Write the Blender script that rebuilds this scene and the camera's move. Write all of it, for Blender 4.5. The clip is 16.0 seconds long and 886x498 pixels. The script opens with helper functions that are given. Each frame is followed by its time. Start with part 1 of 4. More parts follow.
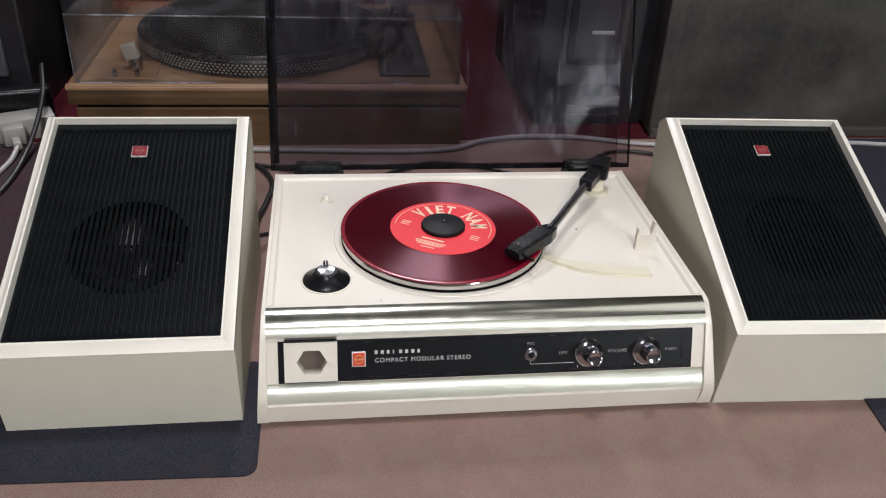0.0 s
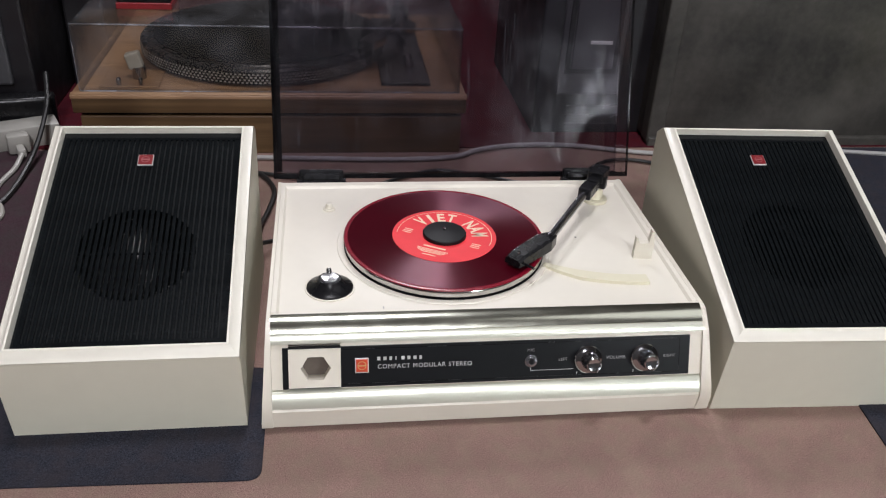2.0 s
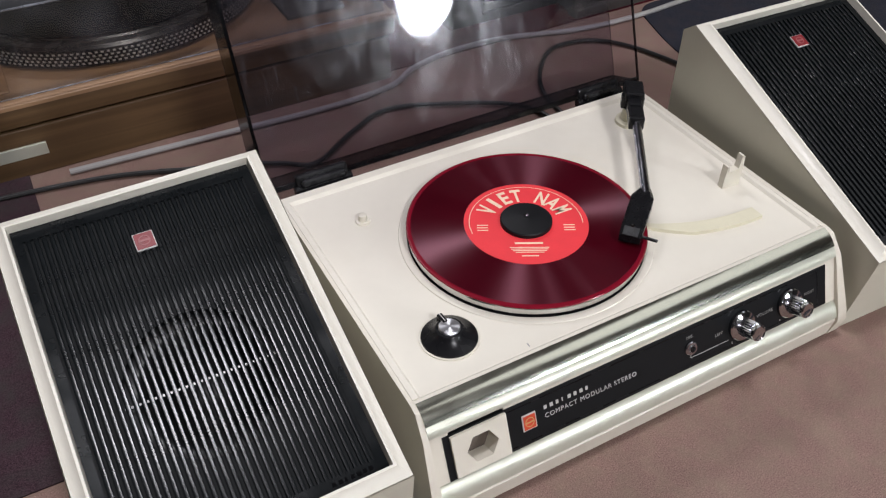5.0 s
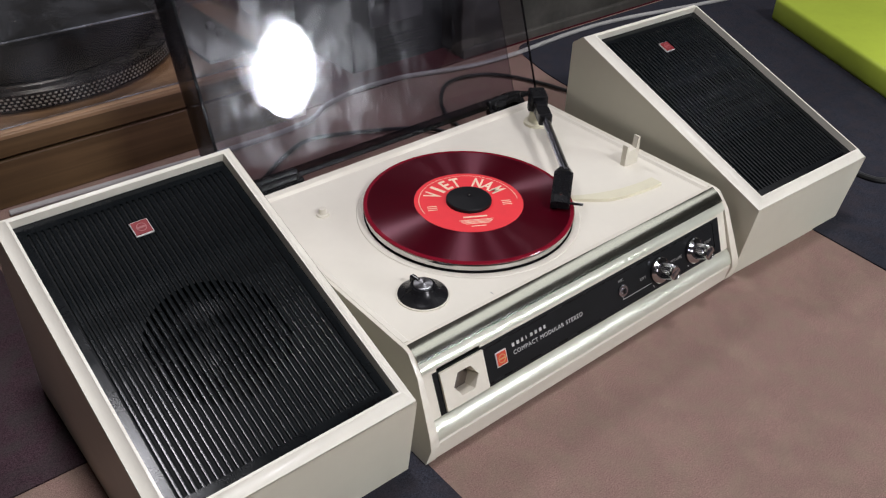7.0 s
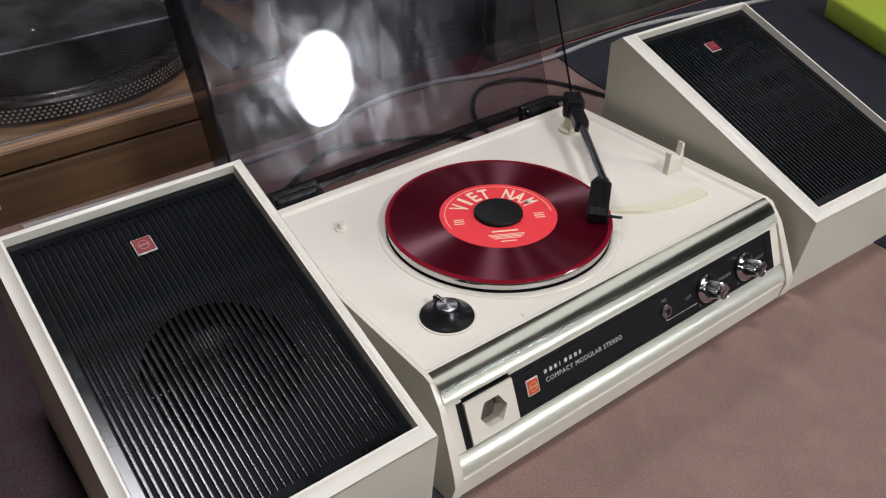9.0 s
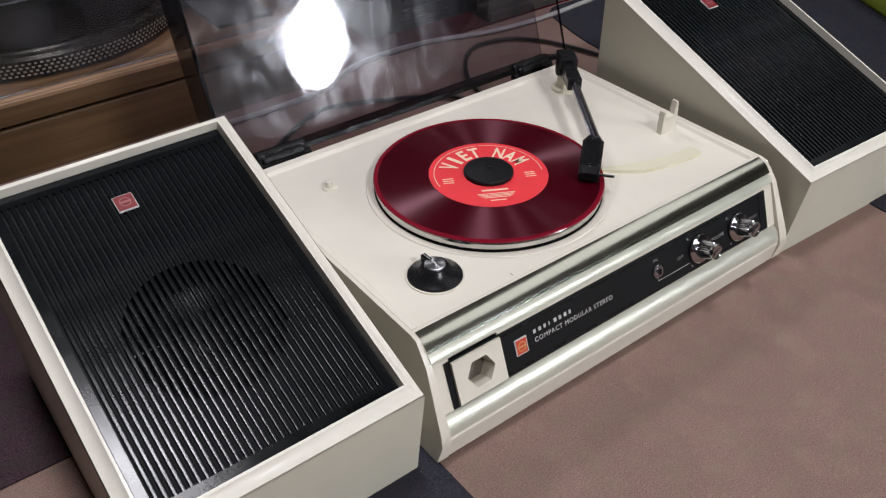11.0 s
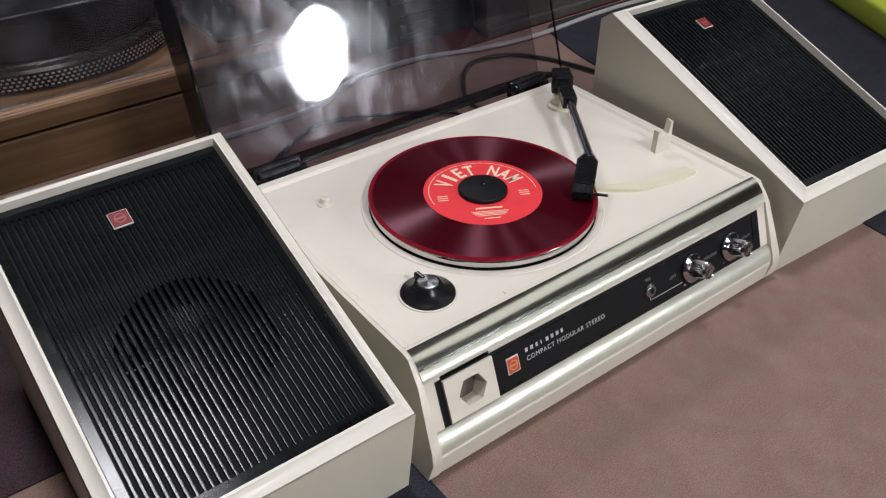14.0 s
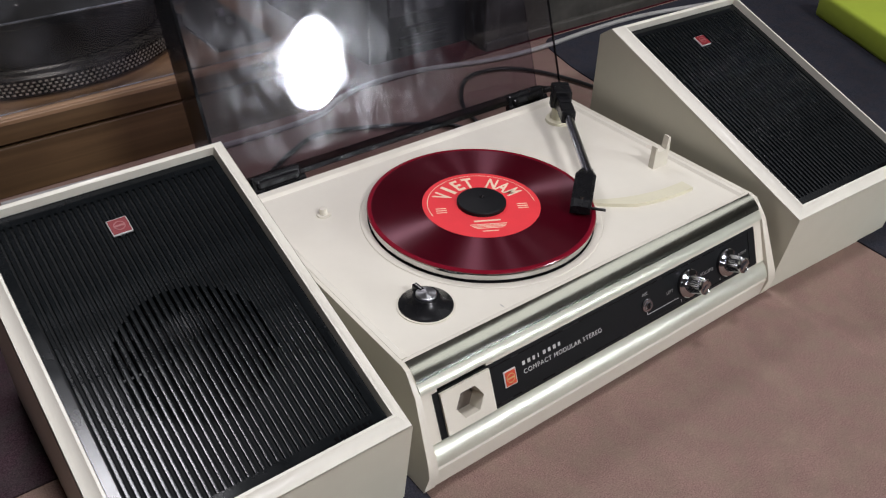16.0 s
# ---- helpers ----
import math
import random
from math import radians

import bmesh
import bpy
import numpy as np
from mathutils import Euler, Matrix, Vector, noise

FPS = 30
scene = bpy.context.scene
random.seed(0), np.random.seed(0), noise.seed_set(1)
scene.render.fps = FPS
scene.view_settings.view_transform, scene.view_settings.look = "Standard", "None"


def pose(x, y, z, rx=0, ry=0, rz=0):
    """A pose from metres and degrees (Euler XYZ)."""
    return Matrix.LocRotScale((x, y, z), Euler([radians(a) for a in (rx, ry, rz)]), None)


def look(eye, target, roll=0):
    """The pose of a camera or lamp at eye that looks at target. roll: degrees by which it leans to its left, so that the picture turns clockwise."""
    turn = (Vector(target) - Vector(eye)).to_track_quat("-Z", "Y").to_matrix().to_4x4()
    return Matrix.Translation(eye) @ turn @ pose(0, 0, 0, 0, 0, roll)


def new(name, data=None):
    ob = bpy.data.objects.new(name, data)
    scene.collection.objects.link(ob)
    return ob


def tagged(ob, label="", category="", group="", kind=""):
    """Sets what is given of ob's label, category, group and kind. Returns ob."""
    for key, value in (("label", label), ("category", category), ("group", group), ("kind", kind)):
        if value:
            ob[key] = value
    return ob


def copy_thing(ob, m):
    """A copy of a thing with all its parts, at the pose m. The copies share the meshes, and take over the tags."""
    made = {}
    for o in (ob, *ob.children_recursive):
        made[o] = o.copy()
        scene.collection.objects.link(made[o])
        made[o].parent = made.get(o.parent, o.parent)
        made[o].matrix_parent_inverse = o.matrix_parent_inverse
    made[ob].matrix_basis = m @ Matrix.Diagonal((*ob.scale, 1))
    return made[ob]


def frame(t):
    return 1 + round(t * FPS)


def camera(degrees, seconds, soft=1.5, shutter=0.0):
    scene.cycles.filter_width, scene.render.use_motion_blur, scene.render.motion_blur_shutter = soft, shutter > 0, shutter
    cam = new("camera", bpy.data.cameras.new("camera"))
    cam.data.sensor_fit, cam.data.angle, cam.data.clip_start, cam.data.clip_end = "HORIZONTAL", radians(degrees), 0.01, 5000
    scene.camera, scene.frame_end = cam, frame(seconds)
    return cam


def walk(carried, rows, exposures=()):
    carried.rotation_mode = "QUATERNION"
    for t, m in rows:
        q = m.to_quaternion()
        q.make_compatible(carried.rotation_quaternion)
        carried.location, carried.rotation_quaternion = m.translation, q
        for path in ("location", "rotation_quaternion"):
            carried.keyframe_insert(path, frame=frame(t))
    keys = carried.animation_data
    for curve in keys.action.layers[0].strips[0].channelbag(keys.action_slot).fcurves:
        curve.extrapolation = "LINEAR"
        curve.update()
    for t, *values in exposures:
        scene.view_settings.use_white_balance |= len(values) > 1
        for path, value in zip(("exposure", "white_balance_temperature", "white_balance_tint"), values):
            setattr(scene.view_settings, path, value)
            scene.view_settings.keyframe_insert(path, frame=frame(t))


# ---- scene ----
cam = camera(54.9, 16.0, soft=1.2)
PATH = [
    (0, (-0.116, -0.501, 0.454), (0.14, 1.194, -0.577), 3.2),
    (0.5, (-0.12, -0.519, 0.462), (0.151, 1.177, -0.563), 3.2),
    (1, (-0.12, -0.52, 0.459), (0.165, 1.18, -0.555), 3.3),
    (1.5, (-0.119, -0.521, 0.461), (0.16, 1.18, -0.553), 3.3),
    (2, (-0.121, -0.509, 0.461), (0.142, 1.192, -0.558), 3.4),
    (2.5, (-0.122, -0.479, 0.475), (0.126, 1.173, -0.625), 3.3),
    (3, (-0.138, -0.416, 0.521), (0.131, 1.154, -0.688), 2.8),
    (3.5, (-0.158, -0.344, 0.543), (0.169, 1.142, -0.754), 4.2),
    (4, (-0.201, -0.263, 0.499), (0.212, 1.135, -0.871), 5.1),
    (4.2, (-0.221, -0.257, 0.498), (0.248, 1.104, -0.89), 3.8),
    (6.3, (-0.412, -0.293, 0.464), (0.605, 0.981, -0.694), 0.1),
    (6.5, (-0.42, -0.303, 0.463), (0.61, 0.962, -0.694), 0.6),
    (7, (-0.428, -0.313, 0.468), (0.633, 0.928, -0.687), 1.8),
    (7.5, (-0.408, -0.291, 0.454), (0.637, 0.972, -0.692), 1.6),
    (8, (-0.393, -0.283, 0.445), (0.624, 1.016, -0.686), 0.5),
    (8.5, (-0.393, -0.285, 0.447), (0.608, 1.022, -0.688), 0.0),
    (11, (-0.385, -0.286, 0.436), (0.586, 0.981, -0.768), -0.0),
    (11.5, (-0.384, -0.286, 0.438), (0.577, 0.976, -0.781), -0.0),
    (12, (-0.383, -0.286, 0.438), (0.578, 0.981, -0.775), 0.0),
    (12.5, (-0.384, -0.285, 0.439), (0.58, 0.985, -0.769), 0.1),
    (13, (-0.382, -0.286, 0.438), (0.579, 0.987, -0.767), 0.0),
    (13.5, (-0.382, -0.285, 0.437), (0.585, 0.989, -0.763), 0.2),
    (14, (-0.381, -0.288, 0.442), (0.599, 0.99, -0.743), 0.5),
    (14.5, (-0.382, -0.289, 0.444), (0.622, 0.989, -0.722), 1.2),
    (15, (-0.385, -0.289, 0.447), (0.634, 0.987, -0.707), 1.9),
    (15.5, (-0.384, -0.286, 0.444), (0.633, 0.991, -0.711), 2.0),
    (16, (-0.385, -0.286, 0.443), (0.619, 0.994, -0.72), 1.7),
]

walk(cam, [(t, look(eye, target, roll)) for t, eye, target, roll in PATH], exposures=[(0, 0.03), (3, 0.03), (4.2, -0.03), (6.3, -0.04), (8.5, -0.09), (11, -0.12), (16, -0.12)])

# ---- world and lights ----
world = bpy.data.worlds.new("dim_room")
scene.world = world
world.use_nodes = True
world.node_tree.nodes["Background"].inputs[0].default_value = (0.75, 0.85, 1.0, 1)
world.node_tree.nodes["Background"].inputs[1].default_value = 0.012
scene.view_settings.exposure = 0.0


def area_lamp(name, place, target, sx, sy, watts, tint):
    d = bpy.data.lights.new(name, "AREA")
    d.shape, d.size, d.size_y, d.energy, d.color = "RECTANGLE", sx, sy, watts, tint
    ob = new(name, d)
    ob.matrix_world = look(place, target)
    return ob


# Area lights standing in for unseen fixtures at ceiling height.
area_lamp("overhead_area_light", (-0.13, 0.15, 2.66), (-0.13, 0.15, 0), 0.42, 0.36, 29, (1.0, 0.985, 1.05))
# Broad weak fill added from the right, no fixture known.
area_lamp("overhead_area_light", (2.1, -0.7, 2.66), (2.0, -0.6, 0), 2.8, 1.8, 15, (1.0, 0.99, 1.02))
area_lamp("overhead_area_light", (0.12, 2.6, 2.66), (0.12, 2.2, 0), 0.50, 0.40, 42, (1.0, 0.985, 1.05))
# Fill added behind the camera to lift front faces and near carpet.
area_lamp("overhead_area_light", (-0.08, -2.9, 2.66), (-0.08, -2.0, 0), 0.50, 0.40, 108, (1.0, 0.985, 1.05))


# ---- materials ----
def mat(name, base, rough=0.5, metal=0.0, vary=0.12, scale=30.0, bump=0.0, bscale=400.0, spec=0.5, coat=0.0, stain=0.0, stain_col=(0.3, 0.25, 0.15), rvary=0.0):
    """Procedural surface: two scales of colour noise, roughness noise and fine bump."""
    m = bpy.data.materials.new(name)
    m.use_nodes = True
    nt = m.node_tree
    b = nt.nodes["Principled BSDF"]
    co = nt.nodes.new("ShaderNodeTexCoord")

    def noise_node(sc, detail=4.0):
        n = nt.nodes.new("ShaderNodeTexNoise")
        n.inputs["Scale"].default_value, n.inputs["Detail"].default_value = sc, detail
        nt.links.new(co.outputs["Object"], n.inputs["Vector"])
        return n

    n1, n2 = noise_node(scale), noise_node(scale * 9)
    add = nt.nodes.new("ShaderNodeMath")
    add.operation = "MULTIPLY_ADD"
    nt.links.new(n2.outputs["Fac"], add.inputs[0])
    add.inputs[1].default_value = 0.4
    nt.links.new(n1.outputs["Fac"], add.inputs[2])
    ramp = nt.nodes.new("ShaderNodeMapRange")
    ramp.inputs["From Min"].default_value, ramp.inputs["From Max"].default_value = 0.4, 1.0
    ramp.inputs["To Min"].default_value, ramp.inputs["To Max"].default_value = 1 - vary, 1 + vary
    nt.links.new(add.outputs[0], ramp.inputs["Value"])
    mul = nt.nodes.new("ShaderNodeMix")
    mul.data_type, mul.blend_type = "RGBA", "MULTIPLY"
    mul.inputs["Factor"].default_value = 1.0
    mul.inputs["A"].default_value = (*base, 1)
    nt.links.new(ramp.outputs["Result"], mul.inputs["B"])
    out = mul.outputs["Result"]
    if stain:
        n3 = noise_node(scale * 0.6, 6.0)
        r3 = nt.nodes.new("ShaderNodeMapRange")
        r3.inputs["From Min"].default_value, r3.inputs["From Max"].default_value = 0.56, 0.78
        r3.inputs["To Max"].default_value = stain
        nt.links.new(n3.outputs["Fac"], r3.inputs["Value"])
        mx = nt.nodes.new("ShaderNodeMix")
        mx.data_type = "RGBA"
        nt.links.new(r3.outputs["Result"], mx.inputs["Factor"])
        nt.links.new(out, mx.inputs["A"])
        mx.inputs["B"].default_value = (*stain_col, 1)
        out = mx.outputs["Result"]
    nt.links.new(out, b.inputs["Base Color"])
    b.inputs["Metallic"].default_value = metal
    b.inputs["Specular IOR Level"].default_value = spec
    b.inputs["Coat Weight"].default_value = coat
    b.inputs["Roughness"].default_value = rough
    if rvary:
        n4 = noise_node(scale * 1.7, 6.0)
        r4 = nt.nodes.new("ShaderNodeMapRange")
        r4.inputs["From Min"].default_value, r4.inputs["From Max"].default_value = 0.35, 0.65
        r4.inputs["To Min"].default_value, r4.inputs["To Max"].default_value = max(0.02, rough - rvary), rough + rvary
        nt.links.new(n4.outputs["Fac"], r4.inputs["Value"])
        nt.links.new(r4.outputs["Result"], b.inputs["Roughness"])
    if bump:
        nb = noise_node(bscale, 3.0)
        bp = nt.nodes.new("ShaderNodeBump")
        bp.inputs["Strength"].default_value, bp.inputs["Distance"].default_value = bump, 0.001
        nt.links.new(nb.outputs["Fac"], bp.inputs["Height"])
        nt.links.new(bp.outputs["Normal"], b.inputs["Normal"])
    return m


def smoked(name, tint, rough=0.02, haze=0.03):
    """Thin clear or smoked acrylic: tinted straight-through light, mirror gloss by Fresnel, a little dusty haze."""
    m = bpy.data.materials.new(name)
    m.use_nodes = True
    nt = m.node_tree
    nt.nodes.remove(nt.nodes["Principled BSDF"])
    out = nt.nodes["Material Output"]
    tr = nt.nodes.new("ShaderNodeBsdfTransparent")
    tr.inputs[0].default_value = (*tint, 1)
    gl = nt.nodes.new("ShaderNodeBsdfGlossy")
    co = nt.nodes.new("ShaderNodeTexCoord")
    no = nt.nodes.new("ShaderNodeTexNoise")
    no.inputs["Scale"].default_value, no.inputs["Detail"].default_value = 22, 7
    nt.links.new(co.outputs["Object"], no.inputs["Vector"])
    rr = nt.nodes.new("ShaderNodeMapRange")
    rr.inputs["From Min"].default_value, rr.inputs["From Max"].default_value = 0.4, 0.75
    rr.inputs["To Min"].default_value, rr.inputs["To Max"].default_value = rough, rough + 0.17
    nt.links.new(no.outputs["Fac"], rr.inputs["Value"])
    nt.links.new(rr.outputs["Result"], gl.inputs["Roughness"])
    lw = nt.nodes.new("ShaderNodeLayerWeight")
    lw.inputs["Blend"].default_value = 0.5
    pw = nt.nodes.new("ShaderNodeMath")
    pw.operation = "POWER"
    nt.links.new(lw.outputs["Facing"], pw.inputs[0])
    pw.inputs[1].default_value = 5.0
    fr = nt.nodes.new("ShaderNodeMath")
    fr.operation = "MULTIPLY_ADD"
    nt.links.new(pw.outputs[0], fr.inputs[0])
    fr.inputs[1].default_value, fr.inputs[2].default_value = 0.96, 0.04
    df = nt.nodes.new("ShaderNodeBsdfDiffuse")
    df.inputs[0].default_value = (0.52, 0.55, 0.62, 1)
    hz = nt.nodes.new("ShaderNodeMapRange")
    hz.inputs["From Min"].default_value, hz.inputs["From Max"].default_value = 0.42, 0.8
    hz.inputs["To Min"].default_value, hz.inputs["To Max"].default_value = haze * 0.3, haze * 3
    nt.links.new(no.outputs["Fac"], hz.inputs["Value"])
    veil = hz.outputs["Result"]
    for turn, sc in ((0.5, (260, 9, 60)), (-0.35, (210, 7, 50)), (1.25, (240, 12, 40)), (0.2, (230, 210, 220))):
        mp = nt.nodes.new("ShaderNodeMapping")
        mp.inputs["Rotation"].default_value = (0, turn, 0)
        mp.inputs["Scale"].default_value = (sc[0], sc[2], sc[1])
        nt.links.new(co.outputs["Object"], mp.inputs[0])
        ns = nt.nodes.new("ShaderNodeTexNoise")
        ns.inputs["Scale"].default_value, ns.inputs["Detail"].default_value = 1.0, 2
        nt.links.new(mp.outputs[0], ns.inputs["Vector"])
        rs = nt.nodes.new("ShaderNodeMapRange")
        rs.inputs["From Min"].default_value, rs.inputs["From Max"].default_value = 0.66, 0.76
        rs.inputs["To Max"].default_value = 0.028
        nt.links.new(ns.outputs["Fac"], rs.inputs["Value"])
        ad = nt.nodes.new("ShaderNodeMath")
        nt.links.new(veil, ad.inputs[0])
        nt.links.new(rs.outputs["Result"], ad.inputs[1])
        veil = ad.outputs[0]
    m1 = nt.nodes.new("ShaderNodeMixShader")
    nt.links.new(veil, m1.inputs[0])
    nt.links.new(tr.outputs[0], m1.inputs[1])
    nt.links.new(df.outputs[0], m1.inputs[2])
    g2 = nt.nodes.new("ShaderNodeBsdfGlossy")
    g2.distribution = "BECKMANN"
    g2.inputs["Roughness"].default_value = 0.235
    n5 = nt.nodes.new("ShaderNodeTexNoise")
    n5.inputs["Scale"].default_value, n5.inputs["Detail"].default_value, n5.inputs["Distortion"].default_value = 24, 11, 0.8
    mp5 = nt.nodes.new("ShaderNodeMapping")
    mp5.inputs["Rotation"].default_value = (0.3, 0.5, 0.4)
    mp5.inputs["Scale"].default_value = (1.6, 1.0, 0.9)
    nt.links.new(co.outputs["Object"], mp5.inputs[0])
    nt.links.new(mp5.outputs[0], n5.inputs["Vector"])
    s5 = nt.nodes.new("ShaderNodeMapRange")
    s5.inputs["From Min"].default_value, s5.inputs["From Max"].default_value = 0.45, 0.62
    s5.inputs["To Min"].default_value, s5.inputs["To Max"].default_value = 0.13, 0.60
    nt.links.new(n5.outputs["Fac"], s5.inputs["Value"])
    streak = s5.outputs["Result"]
    for turn, sc in ((0.75, (300, 90, 30)), (-0.5, (240, 90, 26))):
        mp = nt.nodes.new("ShaderNodeMapping")
        mp.inputs["Rotation"].default_value = (0, turn, 0)
        mp.inputs["Scale"].default_value = sc
        nt.links.new(co.outputs["Object"], mp.inputs[0])
        ns = nt.nodes.new("ShaderNodeTexNoise")
        ns.inputs["Scale"].default_value, ns.inputs["Detail"].default_value = 1.0, 6
        nt.links.new(mp.outputs[0], ns.inputs["Vector"])
        rs = nt.nodes.new("ShaderNodeMapRange")
        rs.inputs["From Min"].default_value, rs.inputs["From Max"].default_value = 0.34, 0.68
        rs.inputs["To Min"].default_value, rs.inputs["To Max"].default_value = 0.5, 1.45
        nt.links.new(ns.outputs["Fac"], rs.inputs["Value"])
        mu = nt.nodes.new("ShaderNodeMath")
        mu.operation = "MULTIPLY"
        nt.links.new(streak, mu.inputs[0])
        nt.links.new(rs.outputs["Result"], mu.inputs[1])
        streak = mu.outputs[0]
    mg = nt.nodes.new("ShaderNodeMixShader")
    nt.links.new(streak, mg.inputs[0])
    nt.links.new(gl.outputs[0], mg.inputs[1])
    nt.links.new(g2.outputs[0], mg.inputs[2])
    m2 = nt.nodes.new("ShaderNodeMixShader")
    nt.links.new(fr.outputs[0], m2.inputs[0])
    nt.links.new(m1.outputs[0], m2.inputs[1])
    nt.links.new(mg.outputs[0], m2.inputs[2])
    nt.links.new(m2.outputs[0], out.inputs[0])
    return m


def wood(name, dark, light, axis=0):
    m = mat(name, light, 0.45, vary=0.1, scale=6, bump=0.06, bscale=300, spec=0.35)
    nt = m.node_tree
    b = nt.nodes["Principled BSDF"]
    co = nt.nodes.new("ShaderNodeTexCoord")
    mp = nt.nodes.new("ShaderNodeMapping")
    sc = [60.0, 60.0, 60.0]
    sc[axis] = 2.5
    mp.inputs["Scale"].default_value = sc
    nt.links.new(co.outputs["Object"], mp.inputs[0])
    n = nt.nodes.new("ShaderNodeTexNoise")
    n.inputs["Scale"].default_value, n.inputs["Detail"].default_value, n.inputs["Distortion"].default_value = 1.3, 7, 0.6
    nt.links.new(mp.outputs[0], n.inputs["Vector"])
    big = nt.nodes.new("ShaderNodeTexNoise")
    big.inputs["Scale"].default_value = 7
    nt.links.new(co.outputs["Object"], big.inputs["Vector"])
    ad = nt.nodes.new("ShaderNodeMath")
    ad.operation = "ADD"
    nt.links.new(n.outputs["Fac"], ad.inputs[0])
    nt.links.new(big.outputs["Fac"], ad.inputs[1])
    r = nt.nodes.new("ShaderNodeMapRange")
    r.inputs["From Min"].default_value, r.inputs["From Max"].default_value = 0.7, 1.3
    nt.links.new(ad.outputs[0], r.inputs["Value"])
    mx = nt.nodes.new("ShaderNodeMix")
    mx.data_type = "RGBA"
    nt.links.new(r.outputs["Result"], mx.inputs["Factor"])
    mx.inputs["A"].default_value, mx.inputs["B"].default_value = (*dark, 1), (*light, 1)
    nt.links.new(mx.outputs["Result"], b.inputs["Base Color"])
    return m


def carpet(name, a, b2, tint):
    """Short cut pile: fine two-tone speckle, tufts of another tint, soft worn patches, slight fine bump."""
    m = mat(name, a, 0.95, vary=0.25, scale=12, bump=0.02, bscale=1500, spec=0.08)
    nt = m.node_tree
    b = nt.nodes["Principled BSDF"]
    co = nt.nodes.new("ShaderNodeTexCoord")

    def noise_node(sc, detail, lo, hi):
        n = nt.nodes.new("ShaderNodeTexNoise")
        n.inputs["Scale"].default_value, n.inputs["Detail"].default_value = sc, detail
        nt.links.new(co.outputs["Object"], n.inputs["Vector"])
        r = nt.nodes.new("ShaderNodeMapRange")
        r.inputs["From Min"].default_value, r.inputs["From Max"].default_value = lo, hi
        nt.links.new(n.outputs["Fac"], r.inputs["Value"])
        return r.outputs["Result"]

    def blend(fac, x, y, kind="MIX"):
        mx = nt.nodes.new("ShaderNodeMix")
        mx.data_type, mx.blend_type = "RGBA", kind
        nt.links.new(fac, mx.inputs["Factor"])
        for v, k in ((x, "A"), (y, "B")):
            if isinstance(v, tuple):
                mx.inputs[k].default_value = (*v, 1)
            else:
                nt.links.new(v, mx.inputs[k])
        return mx.outputs["Result"]

    fine = noise_node(1100, 3, 0.26, 0.74)
    tuft = noise_node(55, 10, 0.40, 0.66)
    worn = noise_node(13, 10, 0.40, 0.60)
    c1 = blend(fine, a, b2)
    c2 = blend(fine, tuple(v * 0.55 for v in tint), tint)
    c3 = blend(tuft, c1, c2)
    c4 = blend(worn, blend(worn, c3, (0.70, 0.70, 0.71), "MULTIPLY"), c3)
    grit = noise_node(240, 7, 0.34, 0.62)
    c5 = blend(grit, blend(grit, c4, (0.72, 0.72, 0.72), "MULTIPLY"), c4)
    nt.links.new(c5, b.inputs["Base Color"])
    return m


def glow(name, col, strength):
    m = bpy.data.materials.new(name)
    m.use_nodes = True
    b = m.node_tree.nodes["Principled BSDF"]
    b.inputs["Emission Color"].default_value = (*col, 1)
    b.inputs["Emission Strength"].default_value = strength
    return m


CREAM = mat("ivory_plastic", (0.69, 0.65, 0.55), 0.38, vary=0.03, scale=14, bump=0.03, bscale=600, stain=0.18, stain_col=(0.50, 0.44, 0.30), rvary=0.08)
DECK = mat("ivory_deck_plastic", (0.74, 0.70, 0.605), 0.42, vary=0.03, scale=12, bump=0.04, bscale=500, stain=0.34, stain_col=(0.52, 0.46, 0.33), rvary=0.08)
AGED = mat("yellowed_plastic", (0.69, 0.65, 0.49), 0.45, vary=0.05, scale=30, bump=0.03, bscale=500)
CABINET = mat("ivory_cabinet", (0.60, 0.575, 0.47), 0.45, vary=0.04, scale=9, bump=0.03, bscale=900, stain=0.12, stain_col=(0.45, 0.42, 0.30), rvary=0.06)
RIM = mat("ivory_frame", (0.72, 0.69, 0.60), 0.38, vary=0.04, scale=20, bump=0.03, bscale=500, stain=0.15, stain_col=(0.45, 0.40, 0.28), rvary=0.08)
BLACK = mat("black_plastic", (0.008, 0.008, 0.009), 0.27, vary=0.3, scale=40, bump=0.02, bscale=900, spec=0.25, rvary=0.04)
GRILLE = mat("black_grille_plastic", (0.0052, 0.0064, 0.0072), 0.16, vary=0.3, scale=30, spec=0.21, rvary=0.03)
HOLE = mat("speaker_cone_paper", (0.003, 0.003, 0.0035), 0.9, vary=0.2, scale=60, spec=0.05)
GROOVE = mat("black_groove_plastic", (0.0045, 0.0055, 0.0060), 0.5, vary=0.3, scale=30, spec=0.10)
PANEL = mat("black_panel", (0.009, 0.010, 0.011), 0.30, vary=0.08, scale=60, bump=0.01, bscale=900, spec=0.17)
CHROME = mat("polished_chrome", (0.46, 0.46, 0.47), 0.11, 1.0, vary=0.02, scale=50, rvary=0.02)
NOSING = mat("worn_chrome", (0.64, 0.65, 0.55), 0.17, 1.0, vary=0.02, scale=40, rvary=0.02)
SILVER = mat("satin_silver_trim", (0.62, 0.63, 0.53), 0.36, 0.55, vary=0.02, scale=40, rvary=0.02)
STEEL = mat("tonearm_steel", (0.40, 0.40, 0.43), 0.20, 1.0, vary=0.04, scale=60, rvary=0.03)
PALE = mat("silver_print", (0.62, 0.62, 0.60), 0.4, 0.3, vary=0.05)
BADGEMARK = mat("badge_print", (0.30, 0.10, 0.10), 0.4, vary=0.1)
